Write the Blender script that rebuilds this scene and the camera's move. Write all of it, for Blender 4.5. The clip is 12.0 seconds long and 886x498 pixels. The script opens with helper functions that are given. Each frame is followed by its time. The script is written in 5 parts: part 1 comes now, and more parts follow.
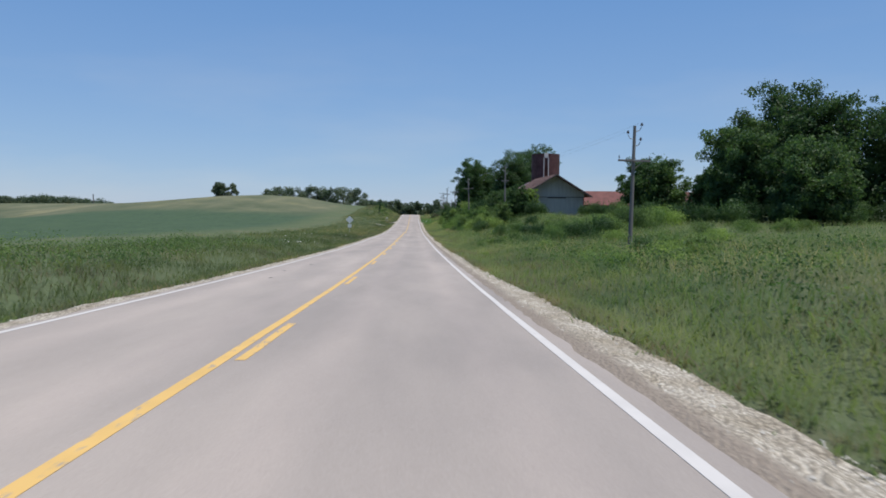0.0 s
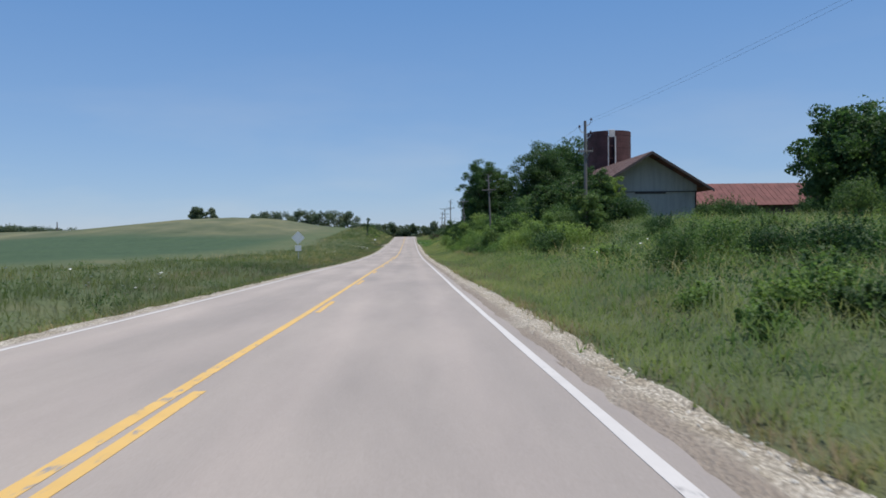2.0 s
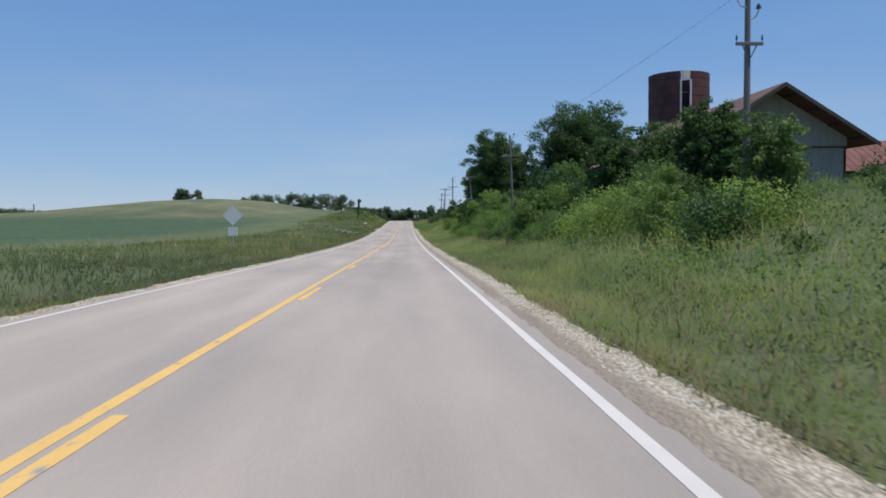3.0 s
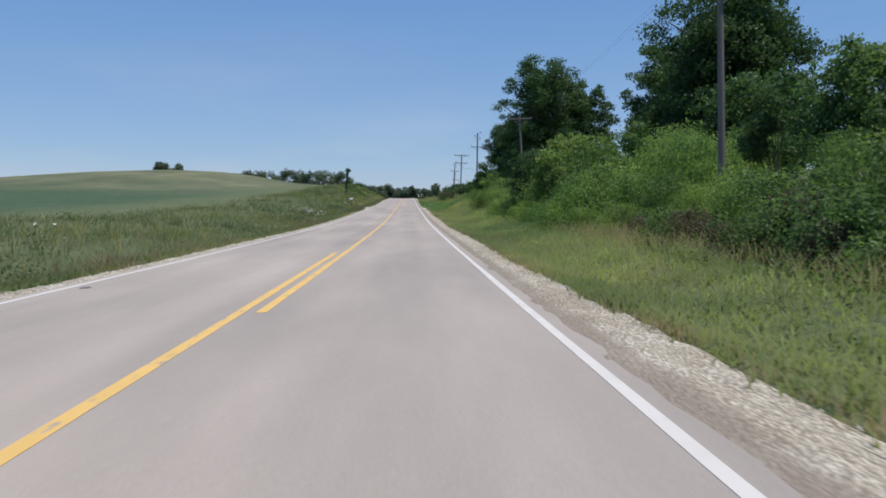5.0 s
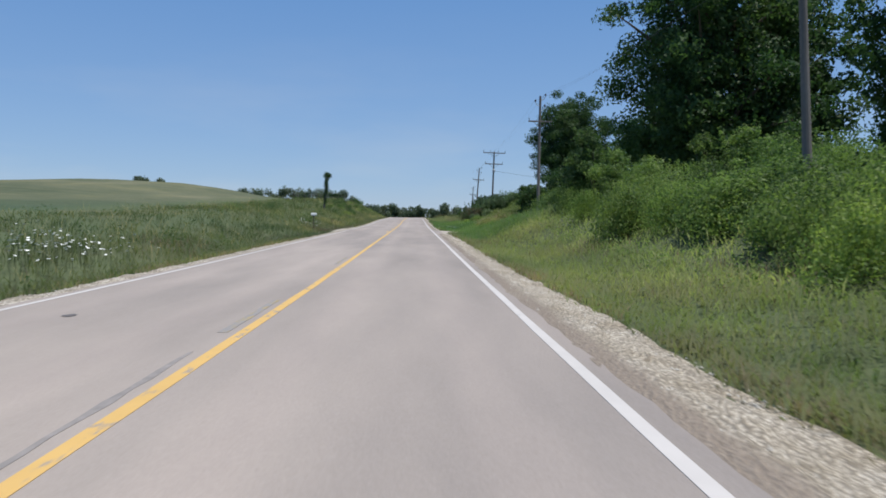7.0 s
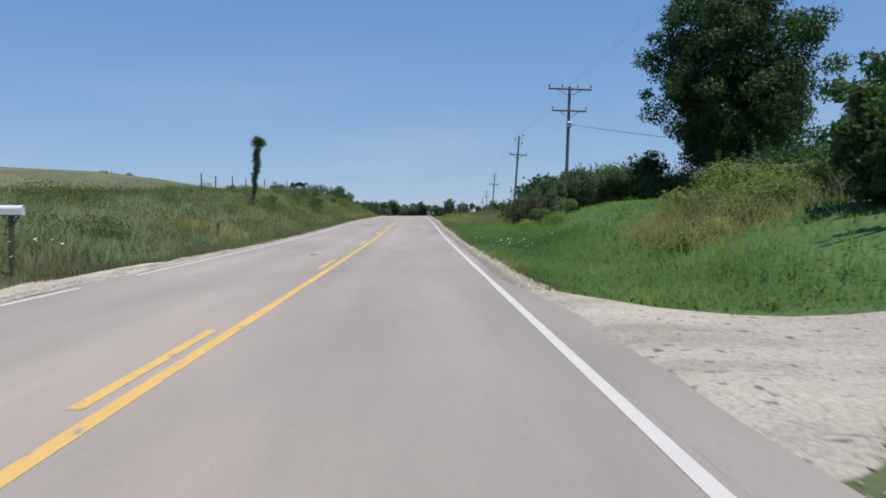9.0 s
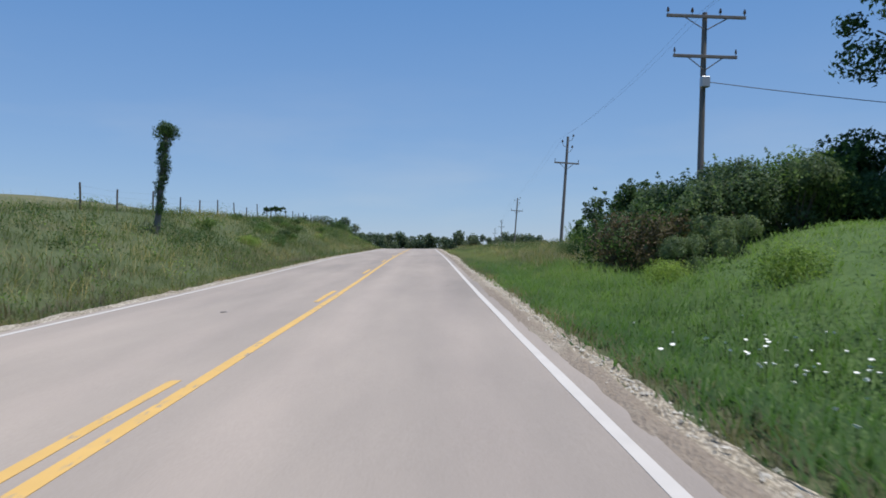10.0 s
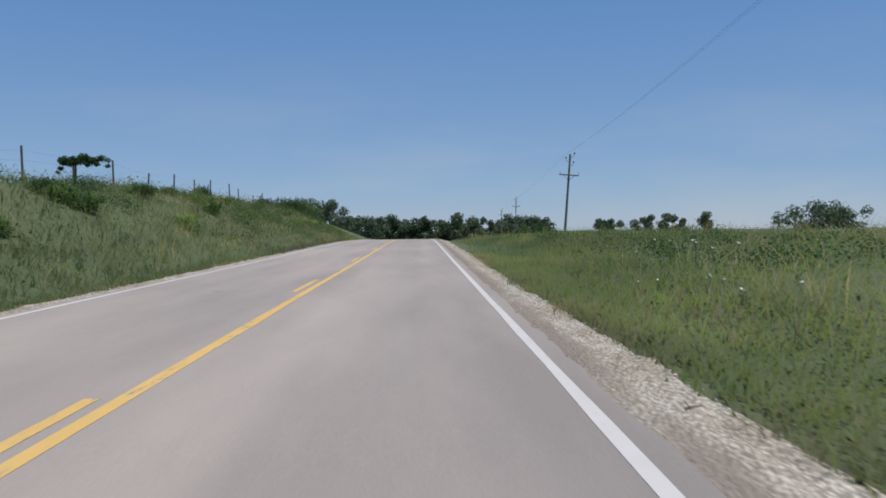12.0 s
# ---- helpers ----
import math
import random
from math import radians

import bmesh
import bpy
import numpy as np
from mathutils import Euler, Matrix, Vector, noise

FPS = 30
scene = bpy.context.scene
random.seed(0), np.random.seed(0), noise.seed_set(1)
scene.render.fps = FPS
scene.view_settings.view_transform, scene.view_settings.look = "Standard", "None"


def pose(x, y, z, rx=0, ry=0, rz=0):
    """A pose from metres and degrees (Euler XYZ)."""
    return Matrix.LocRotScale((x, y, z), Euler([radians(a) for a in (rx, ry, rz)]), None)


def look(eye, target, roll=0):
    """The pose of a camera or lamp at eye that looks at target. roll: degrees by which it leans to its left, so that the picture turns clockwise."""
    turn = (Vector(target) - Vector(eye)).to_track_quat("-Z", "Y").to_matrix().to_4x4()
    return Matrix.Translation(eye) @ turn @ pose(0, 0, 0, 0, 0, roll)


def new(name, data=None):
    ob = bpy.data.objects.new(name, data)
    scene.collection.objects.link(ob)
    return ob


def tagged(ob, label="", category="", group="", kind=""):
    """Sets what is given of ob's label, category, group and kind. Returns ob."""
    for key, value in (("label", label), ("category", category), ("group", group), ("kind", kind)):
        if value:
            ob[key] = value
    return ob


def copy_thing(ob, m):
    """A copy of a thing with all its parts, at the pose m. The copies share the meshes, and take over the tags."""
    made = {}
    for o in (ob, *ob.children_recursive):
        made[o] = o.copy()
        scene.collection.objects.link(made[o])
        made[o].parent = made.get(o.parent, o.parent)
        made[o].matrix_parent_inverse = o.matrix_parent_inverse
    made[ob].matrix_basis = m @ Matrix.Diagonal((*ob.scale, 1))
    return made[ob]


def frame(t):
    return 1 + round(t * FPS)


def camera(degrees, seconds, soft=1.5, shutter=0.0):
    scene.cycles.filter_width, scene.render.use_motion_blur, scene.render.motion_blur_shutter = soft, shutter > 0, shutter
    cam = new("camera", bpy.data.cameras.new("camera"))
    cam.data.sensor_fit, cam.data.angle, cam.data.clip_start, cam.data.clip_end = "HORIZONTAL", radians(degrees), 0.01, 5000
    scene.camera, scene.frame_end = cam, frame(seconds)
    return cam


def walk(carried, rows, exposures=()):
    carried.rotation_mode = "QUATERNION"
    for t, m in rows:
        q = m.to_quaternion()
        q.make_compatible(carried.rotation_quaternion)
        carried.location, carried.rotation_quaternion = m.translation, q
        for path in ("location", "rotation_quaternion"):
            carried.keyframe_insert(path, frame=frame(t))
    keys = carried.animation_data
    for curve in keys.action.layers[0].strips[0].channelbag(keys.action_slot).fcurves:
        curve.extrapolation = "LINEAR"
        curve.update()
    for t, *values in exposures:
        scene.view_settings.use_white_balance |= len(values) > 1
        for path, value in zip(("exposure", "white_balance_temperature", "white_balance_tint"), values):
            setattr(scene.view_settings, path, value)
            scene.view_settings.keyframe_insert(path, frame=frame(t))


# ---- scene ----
# Camera and its drive
cam = camera(60.3, 12.0, soft=1.7, shutter=0.07)
PATH = [
    (0.0, pose(1.871, 0.009, 0.372, 86.882, -0.456, -2.154)),
    (0.5, pose(1.962, 13.257, -0.154, 87.760, -0.272, -2.045)),
    (1.0, pose(2.038, 26.303, -0.601, 86.990, 0.581, -2.366)),
    (1.5, pose(2.021, 39.628, -1.005, 86.757, 0.376, -2.443)),
    (2.0, pose(2.055, 52.810, -1.372, 88.687, 0.746, -2.478)),
    (2.5, pose(2.101, 65.867, -1.699, 87.342, 0.512, -2.887)),
    (4.5, pose(1.982, 118.439, -2.791, 88.895, 0.144, -2.200)),
    (5.0, pose(1.974, 131.633, -3.052, 86.115, -0.038, -2.584)),
    (5.5, pose(1.925, 144.882, -3.259, 88.172, -0.309, -1.426)),
    (6.0, pose(1.943, 158.184, -3.425, 87.949, -0.106, -1.147)),
    (6.5, pose(1.976, 171.477, -3.562, 88.118, -0.481, -1.487)),
    (7.0, pose(2.062, 184.752, -3.650, 87.728, -0.461, -2.095)),
    (9.0, pose(2.134, 237.094, -3.468, 87.531, 0.023, -1.926)),
    (9.5, pose(2.154, 249.986, -3.403, 89.797, -0.294, -1.080)),
    (10.0, pose(2.215, 262.666, -3.332, 89.934, 0.060, -1.329)),
    (10.5, pose(2.268, 275.210, -3.224, 88.446, 0.710, -1.918)),
    (11.0, pose(2.309, 287.878, -3.050, 87.362, 0.714, -2.162)),
    (11.5, pose(2.355, 300.505, -2.838, 88.830, 1.110, -1.402)),
    (12.0, pose(2.351, 312.827, -2.660, 88.663, 0.604, -1.701)),
]
walk(cam, PATH, exposures=((0.0, 0.0), (10.5, 0.0), (11.2, -0.10), (12.0, -0.22)))

# World, sun, exposure
SUN_DIR = Vector((0.24, -0.14, 0.956)).normalized()
world = bpy.data.worlds.new("world")
scene.world = world
world.use_nodes = True
wn = world.node_tree
sky = wn.nodes.new("ShaderNodeTexSky")
sky.sky_type = "NISHITA"
sky.sun_disc = False
sky.sun_elevation = math.asin(SUN_DIR.z)
sky.sun_rotation = math.atan2(SUN_DIR.x, SUN_DIR.y)
sky.altitude = 200
sky.air_density = 1.0
sky.dust_density = 0.0
sky.ozone_density = 5.0
background = wn.nodes["Background"]
background.inputs["Strength"].default_value = 0.10
hazy = wn.nodes.new("ShaderNodeMix")
hazy.data_type = "RGBA"
hazy.inputs["Factor"].default_value = 0.65
toward = wn.nodes.new("ShaderNodeTexCoord")
height = wn.nodes.new("ShaderNodeSeparateXYZ")
wn.links.new(toward.outputs["Generated"], height.inputs["Vector"])
fade = wn.nodes.new("ShaderNodeValToRGB")
fade.color_ramp.elements[0].color = (0.285, 0.450, 0.730, 1)
fade.color_ramp.elements[1].color = (0.108, 0.295, 0.670, 1)
fade.color_ramp.elements[1].position = 0.34
wn.links.new(height.outputs["Z"], fade.inputs["Fac"])
stretch = wn.nodes.new("ShaderNodeMapping")
stretch.inputs["Scale"].default_value = (2.2, 2.2, 9.0)
wn.links.new(toward.outputs["Generated"], stretch.inputs["Vector"])
wisp = wn.nodes.new("ShaderNodeTexNoise")
wisp.inputs["Scale"].default_value = 1.6
wisp.inputs["Detail"].default_value = 5
wn.links.new(stretch.outputs["Vector"], wisp.inputs["Vector"])
thin = wn.nodes.new("ShaderNodeMapRange")
thin.inputs["From Min"].default_value = 0.48
thin.inputs["From Max"].default_value = 0.75
thin.inputs["To Max"].default_value = 0.55
wn.links.new(wisp.outputs["Fac"], thin.inputs["Value"])
lower = wn.nodes.new("ShaderNodeMapRange")
lower.inputs["From Min"].default_value = 0.26
lower.inputs["From Max"].default_value = 0.03
wn.links.new(height.outputs["Z"], lower.inputs["Value"])
amount = wn.nodes.new("ShaderNodeMath")
amount.operation = "MULTIPLY"
wn.links.new(thin.outputs["Result"], amount.inputs[0])
wn.links.new(lower.outputs["Result"], amount.inputs[1])
cirrus = wn.nodes.new("ShaderNodeMix")
cirrus.data_type = "RGBA"
cirrus.inputs["B"].default_value = (0.46, 0.54, 0.70, 1)
wn.links.new(amount.outputs[0], cirrus.inputs["Factor"])
wn.links.new(fade.outputs["Color"], cirrus.inputs["A"])
bright = wn.nodes.new("ShaderNodeVectorMath")
bright.operation = "SCALE"
bright.inputs["Scale"].default_value = 10.0
wn.links.new(cirrus.outputs["Result"], bright.inputs[0])
wn.links.new(bright.outputs["Vector"], hazy.inputs["B"])
wn.links.new(sky.outputs[0], hazy.inputs["A"])
wn.links.new(hazy.outputs["Result"], background.inputs["Color"])

sun = new("sun", bpy.data.lights.new("sun", "SUN"))
sun.data.energy = 4.9
sun.data.angle = radians(0.53)
sun.data.color = (1.0, 0.96, 0.90)
sun.matrix_world = look((0, 0, 60), Vector((0, 0, 60)) - SUN_DIR)
scene.view_settings.exposure = 0.0


# ---------------------------------------------------------------- materials
def material(name, rough=0.85, metal=0.0):
    m = bpy.data.materials.new(name)
    m.use_nodes = True
    b = m.node_tree.nodes["Principled BSDF"]
    b.inputs["Roughness"].default_value = rough
    b.inputs["Metallic"].default_value = metal
    b.inputs["Specular IOR Level"].default_value = 0.25
    return m, m.node_tree, b


def noise_tex(nt, scale, detail=4.0, rough=0.55, stretch=None):
    n = nt.nodes.new("ShaderNodeTexNoise")
    n.inputs["Scale"].default_value = scale
    n.inputs["Detail"].default_value = detail
    n.inputs["Roughness"].default_value = rough
    co = nt.nodes.new("ShaderNodeNewGeometry")
    if stretch:
        mp = nt.nodes.new("ShaderNodeMapping")
        mp.inputs["Scale"].default_value = stretch
        nt.links.new(co.outputs["Position"], mp.inputs["Vector"])
        nt.links.new(mp.outputs["Vector"], n.inputs["Vector"])
    else:
        nt.links.new(co.outputs["Position"], n.inputs["Vector"])
    return n.outputs["Fac"]


def ramp(nt, fac, stops):
    r = nt.nodes.new("ShaderNodeValToRGB")
    e = r.color_ramp.elements
    while len(e) < len(stops):
        e.new(0.5)
    for k, (p, c) in zip(e, stops):
        k.position = p
        k.color = (*c, 1)
    nt.links.new(fac, r.inputs["Fac"])
    return r.outputs["Color"]


def mix(nt, fac, a, b, blend="MIX"):
    m = nt.nodes.new("ShaderNodeMix")
    m.data_type = "RGBA"
    m.blend_type = blend
    for sock, val in ((m.inputs["Factor"], fac), (m.inputs["A"], a), (m.inputs["B"], b)):
        if isinstance(val, (int, float)):
            sock.default_value = val
        elif isinstance(val, tuple):
            sock.default_value = (*val, 1)
        else:
            nt.links.new(val, sock)
    return m.outputs["Result"]


def bump(nt, b, height, strength=0.4, distance=0.02):
    n = nt.nodes.new("ShaderNodeBump")
    n.inputs["Strength"].default_value = strength
    n.inputs["Distance"].default_value = distance
    nt.links.new(height, n.inputs["Height"])
    nt.links.new(n.outputs["Normal"], b.inputs["Normal"])


def span(nt, value, lo, hi):
    """A smooth 0 to 1 as value goes from lo to hi."""
    n = nt.nodes.new("ShaderNodeMapRange")
    n.interpolation_type = "SMOOTHSTEP"
    n.inputs["From Min"].default_value = lo
    n.inputs["From Max"].default_value = hi
    nt.links.new(value, n.inputs["Value"])
    return n.outputs["Result"]


def position(nt):
    g = nt.nodes.new("ShaderNodeNewGeometry")
    s = nt.nodes.new("ShaderNodeSeparateXYZ")
    nt.links.new(g.outputs["Position"], s.inputs["Vector"])
    return s.outputs


def plain(name, col, var=0.25, scale=3.0, rough=0.85, metal=0.0, stretch=None, fine=40.0, rel=0.3):
    """A surface of one colour with broad stains and fine grain."""
    m, nt, b = material(name, rough, metal)
    dark = tuple(c * (1 - var) for c in col)
    light = tuple(min(1, c * (1 + var)) for c in col)
    broad = ramp(nt, noise_tex(nt, scale, 5, 0.6, stretch), [(0.3, dark), (0.7, light)])
    grain = noise_tex(nt, fine, 3, 0.6, stretch)
    nt.links.new(mix(nt, 0.35, broad, ramp(nt, grain, [(0.3, dark), (0.7, light)])), b.inputs["Base Color"])
    bump(nt, b, grain, rel, 0.01)
    return m


def packed_material():
    """Rolled pale gravel: greyer worn patches, bright fines and coarse stones."""
    m, nt, b = material("packed_pale_gravel", 0.95)
    b.inputs["Specular IOR Level"].default_value = 0.15
    b.inputs["Diffuse Roughness"].default_value = 1.0
    fines = ramp(nt, noise_tex(nt, 22, 5, 0.72), [(0.30, (0.215, 0.182, 0.148)), (0.44, (0.430, 0.384, 0.320)), (0.70, (0.610, 0.560, 0.480))])
    worn = ramp(nt, noise_tex(nt, 0.55, 5, 0.62, (0.5, 1.3, 1)), [(0.34, (0.74, 0.70, 0.68)), (0.52, (0.94, 0.92, 0.90)), (0.70, (1.10, 1.08, 1.05))])
    col = mix(nt, 1.0, fines, worn, "MULTIPLY")
    stones = noise_tex(nt, 7.5, 2, 0.5)
    col = mix(nt, span(nt, stones, 0.64, 0.70), col, (0.175, 0.150, 0.132))
    nt.links.new(col, b.inputs["Base Color"])
    bump(nt, b, noise_tex(nt, 22, 4, 0.7), 0.9, 0.02)
    return m


def asphalt_material():
    m, nt, b = material("worn_asphalt", 0.9)
    b.inputs["Specular IOR Level"].default_value = 0.12
    b.inputs["Diffuse Roughness"].default_value = 1.0
    p = position(nt)
    base = ramp(nt, noise_tex(nt, 60, 4, 0.7), [(0.25, (0.290, 0.254, 0.224)), (0.75, (0.388, 0.342, 0.304))])
    blotch = ramp(nt, noise_tex(nt, 0.5, 6, 0.6, (1, 0.18, 1)), [(0.32, (0.80, 0.80, 0.81)), (0.68, (1.08, 1.06, 1.05))])
    col = mix(nt, 1.0, base, blotch, "MULTIPLY")
    for c in (-2.65, -0.85, 0.95, 2.65):
        away = nt.nodes.new("ShaderNodeMath")
        away.operation = "SUBTRACT"
        away.inputs[1].default_value = c
        nt.links.new(p["X"], away.inputs[0])
        size = nt.nodes.new("ShaderNodeMath")
        size.operation = "ABSOLUTE"
        nt.links.new(away.outputs[0], size.inputs[0])
        col = mix(nt, span(nt, size.outputs[0], 0.5, 0.05), col, mix(nt, 1.0, col, (1.07, 1.06, 1.06), "MULTIPLY"))
    spots = noise_tex(nt, 1.7, 2, 0.4, (1, 0.6, 1))
    col = mix(nt, span(nt, spots, 0.80, 0.86), col, (0.11, 0.105, 0.105))
    nt.links.new(col, b.inputs["Base Color"])
    bump(nt, b, noise_tex(nt, 90, 3, 0.7), 0.5, 0.006)
    return m


def paint_material(name, col, chip=0.62):
    m, nt, b = material(name, 0.85)
    worn = span(nt, noise_tex(nt, 9, 6, 0.7, (1, 0.35, 1)), chip, chip + 0.12)
    shade = mix(nt, noise_tex(nt, 2.2, 4), tuple(c * 0.86 for c in col), tuple(min(1, c * 1.08) for c in col))
    nt.links.new(mix(nt, worn, shade, (0.25, 0.235, 0.225)), b.inputs["Base Color"])
    bump(nt, b, noise_tex(nt, 90, 3, 0.7), 0.4, 0.004)
    return m


def gravel_material():
    m, nt, b = material("limestone_gravel", 0.95)
    v = nt.nodes.new("ShaderNodeTexVoronoi")
    v.inputs["Scale"].default_value = 26
    g = nt.nodes.new("ShaderNodeNewGeometry")
    nt.links.new(g.outputs["Position"], v.inputs["Vector"])
    cell = ramp(nt, v.outputs["Distance"], [(0.12, (0.68, 0.63, 0.545)), (0.62, (0.235, 0.210, 0.172))])
    dirt = ramp(nt, noise_tex(nt, 1.2, 5, 0.6), [(0.35, (0.75, 0.70, 0.62)), (0.65, (1.1, 1.08, 1.05))])
    col = mix(nt, 1.0, cell, dirt, "MULTIPLY")
    across = position(nt)["X"]
    right = nt.nodes.new("ShaderNodeMath")
    right.operation = "MULTIPLY"
    nt.links.new(span(nt, across, 0.0, 1.0), right.inputs[0])
    nt.links.new(span(nt, across, 4.06, 3.84), right.inputs[1])
    fines = nt.nodes.new("ShaderNodeMath")
    fines.operation = "MULTIPLY"
    nt.links.new(right.outputs[0], fines.inputs[0])
    nt.links.new(span(nt, noise_tex(nt, 0.35, 5, 0.65, (2.5, 1, 1)), 0.24, 0.50), fines.inputs[1])
    col = mix(nt, fines.outputs[0], col, ramp(nt, noise_tex(nt, 30, 3, 0.7), [(0.3, (0.165, 0.132, 0.102)), (0.7, (0.310, 0.258, 0.206))]))
    nt.links.new(col, b.inputs["Base Color"])
    bump(nt, b, v.outputs["Distance"], 0.9, 0.03)
    return m


def ground_material():
    m, nt, b = material("meadow_ground", 0.95)
    p = position(nt)
    fine = noise_tex(nt, 3.0, 6, 0.7)
    broad = noise_tex(nt, 0.09, 5, 0.6)
    meadow = mix(nt, broad, ramp(nt, fine, [(0.3, (0.058, 0.084, 0.036)), (0.7, (0.084, 0.112, 0.050))]),
                 ramp(nt, fine, [(0.3, (0.076, 0.092, 0.042)), (0.7, (0.104, 0.118, 0.056))]))
    patchy = span(nt, noise_tex(nt, 0.16, 5, 0.65, (1, 0.45, 1)), 0.50, 0.68)
    meadow = mix(nt, patchy, meadow, ramp(nt, fine, [(0.3, (0.090, 0.094, 0.046)), (0.7, (0.132, 0.132, 0.066))]))
    hill = ramp(nt, noise_tex(nt, 0.035, 6, 0.6, (1, 0.5, 1)),
                [(0.30, (0.082, 0.094, 0.050)), (0.55, (0.116, 0.120, 0.066)), (0.75, (0.205, 0.188, 0.115))])
    crop = ramp(nt, noise_tex(nt, 0.8, 5, 0.6, (1, 0.25, 1)), [(0.3, (0.034, 0.060, 0.029)), (0.7, (0.052, 0.082, 0.039))])
    wear = ramp(nt, noise_tex(nt, 0.055, 6, 0.7, (1, 0.35, 1)), [(0.36, (0.70, 0.78, 0.72)), (0.52, (1.0, 1.0, 1.0)), (0.70, (1.45, 1.32, 1.18))])
    hill = mix(nt, 1.0, hill, wear, "MULTIPLY")
    rows = noise_tex(nt, 1.0, 2, 0.5, (1.3, 0.03, 0))
    crop = mix(nt, span(nt, rows, 0.40, 0.62), crop, mix(nt, 1.0, crop, (1.16, 1.14, 1.10), "MULTIPLY"))
    tracks = noise_tex(nt, 1.0, 3, 0.6, (0.05, 0.35, 0))
    hill = mix(nt, span(nt, tracks, 0.45, 0.70), hill, mix(nt, 1.0, hill, (0.72, 0.80, 0.74), "MULTIPLY"))
    left = span(nt, p["X"], -26, -36)
    jitter = nt.nodes.new("ShaderNodeMath")
    jitter.operation = "MULTIPLY_ADD"
    jitter.inputs[1].default_value = 70
    nt.links.new(noise_tex(nt, 0.02, 4, 0.6), jitter.inputs[0])
    nt.links.new(p["Y"], jitter.inputs[2])
    near = span(nt, jitter.outputs[0], 330, 285)
    field = mix(nt, near, hill, crop)
    col = mix(nt, left, meadow, field)
    mown = nt.nodes.new("ShaderNodeMath")
    mown.operation = "MULTIPLY"
    across = nt.nodes.new("ShaderNodeMath")
    across.operation = "MULTIPLY"
    nt.links.new(span(nt, p["X"], 4.4, 5.4), across.inputs[0])
    nt.links.new(span(nt, p["X"], 48, 36), across.inputs[1])
    nt.links.new(across.outputs[0], mown.inputs[0])
    window = nt.nodes.new("ShaderNodeMath")
    window.operation = "MULTIPLY"
    nt.links.new(span(nt, p["Y"], 245.5, 247), window.inputs[0])
    nt.links.new(span(nt, p["Y"], 300, 286), window.inputs[1])
    nt.links.new(window.outputs[0], mown.inputs[1])
    lawn = ramp(nt, fine, [(0.3, (0.058, 0.102, 0.030)), (0.7, (0.090, 0.145, 0.044))])
    col = mix(nt, mown.outputs[0], col, lawn)
    beside = nt.nodes.new("ShaderNodeMath")
    beside.operation = "ABSOLUTE"
    nt.links.new(p["X"], beside.inputs[0])
    soil = ramp(nt, noise_tex(nt, 2.2, 5, 0.65), [(0.35, (0.070, 0.060, 0.038)), (0.65, (0.105, 0.105, 0.054))])
    bare = nt.nodes.new("ShaderNodeMath")
    bare.operation = "MULTIPLY"
    nt.links.new(span(nt, beside.outputs[0], 6.0, 4.4), bare.inputs[0])
    nt.links.new(span(nt, noise_tex(nt, 0.7, 4, 0.6), 0.35, 0.75), bare.inputs[1])
    col = mix(nt, bare.outputs[0], col, soil)
    nt.links.new(col, b.inputs["Base Color"])
    bump(nt, b, fine, 0.6, 0.08)
    return m


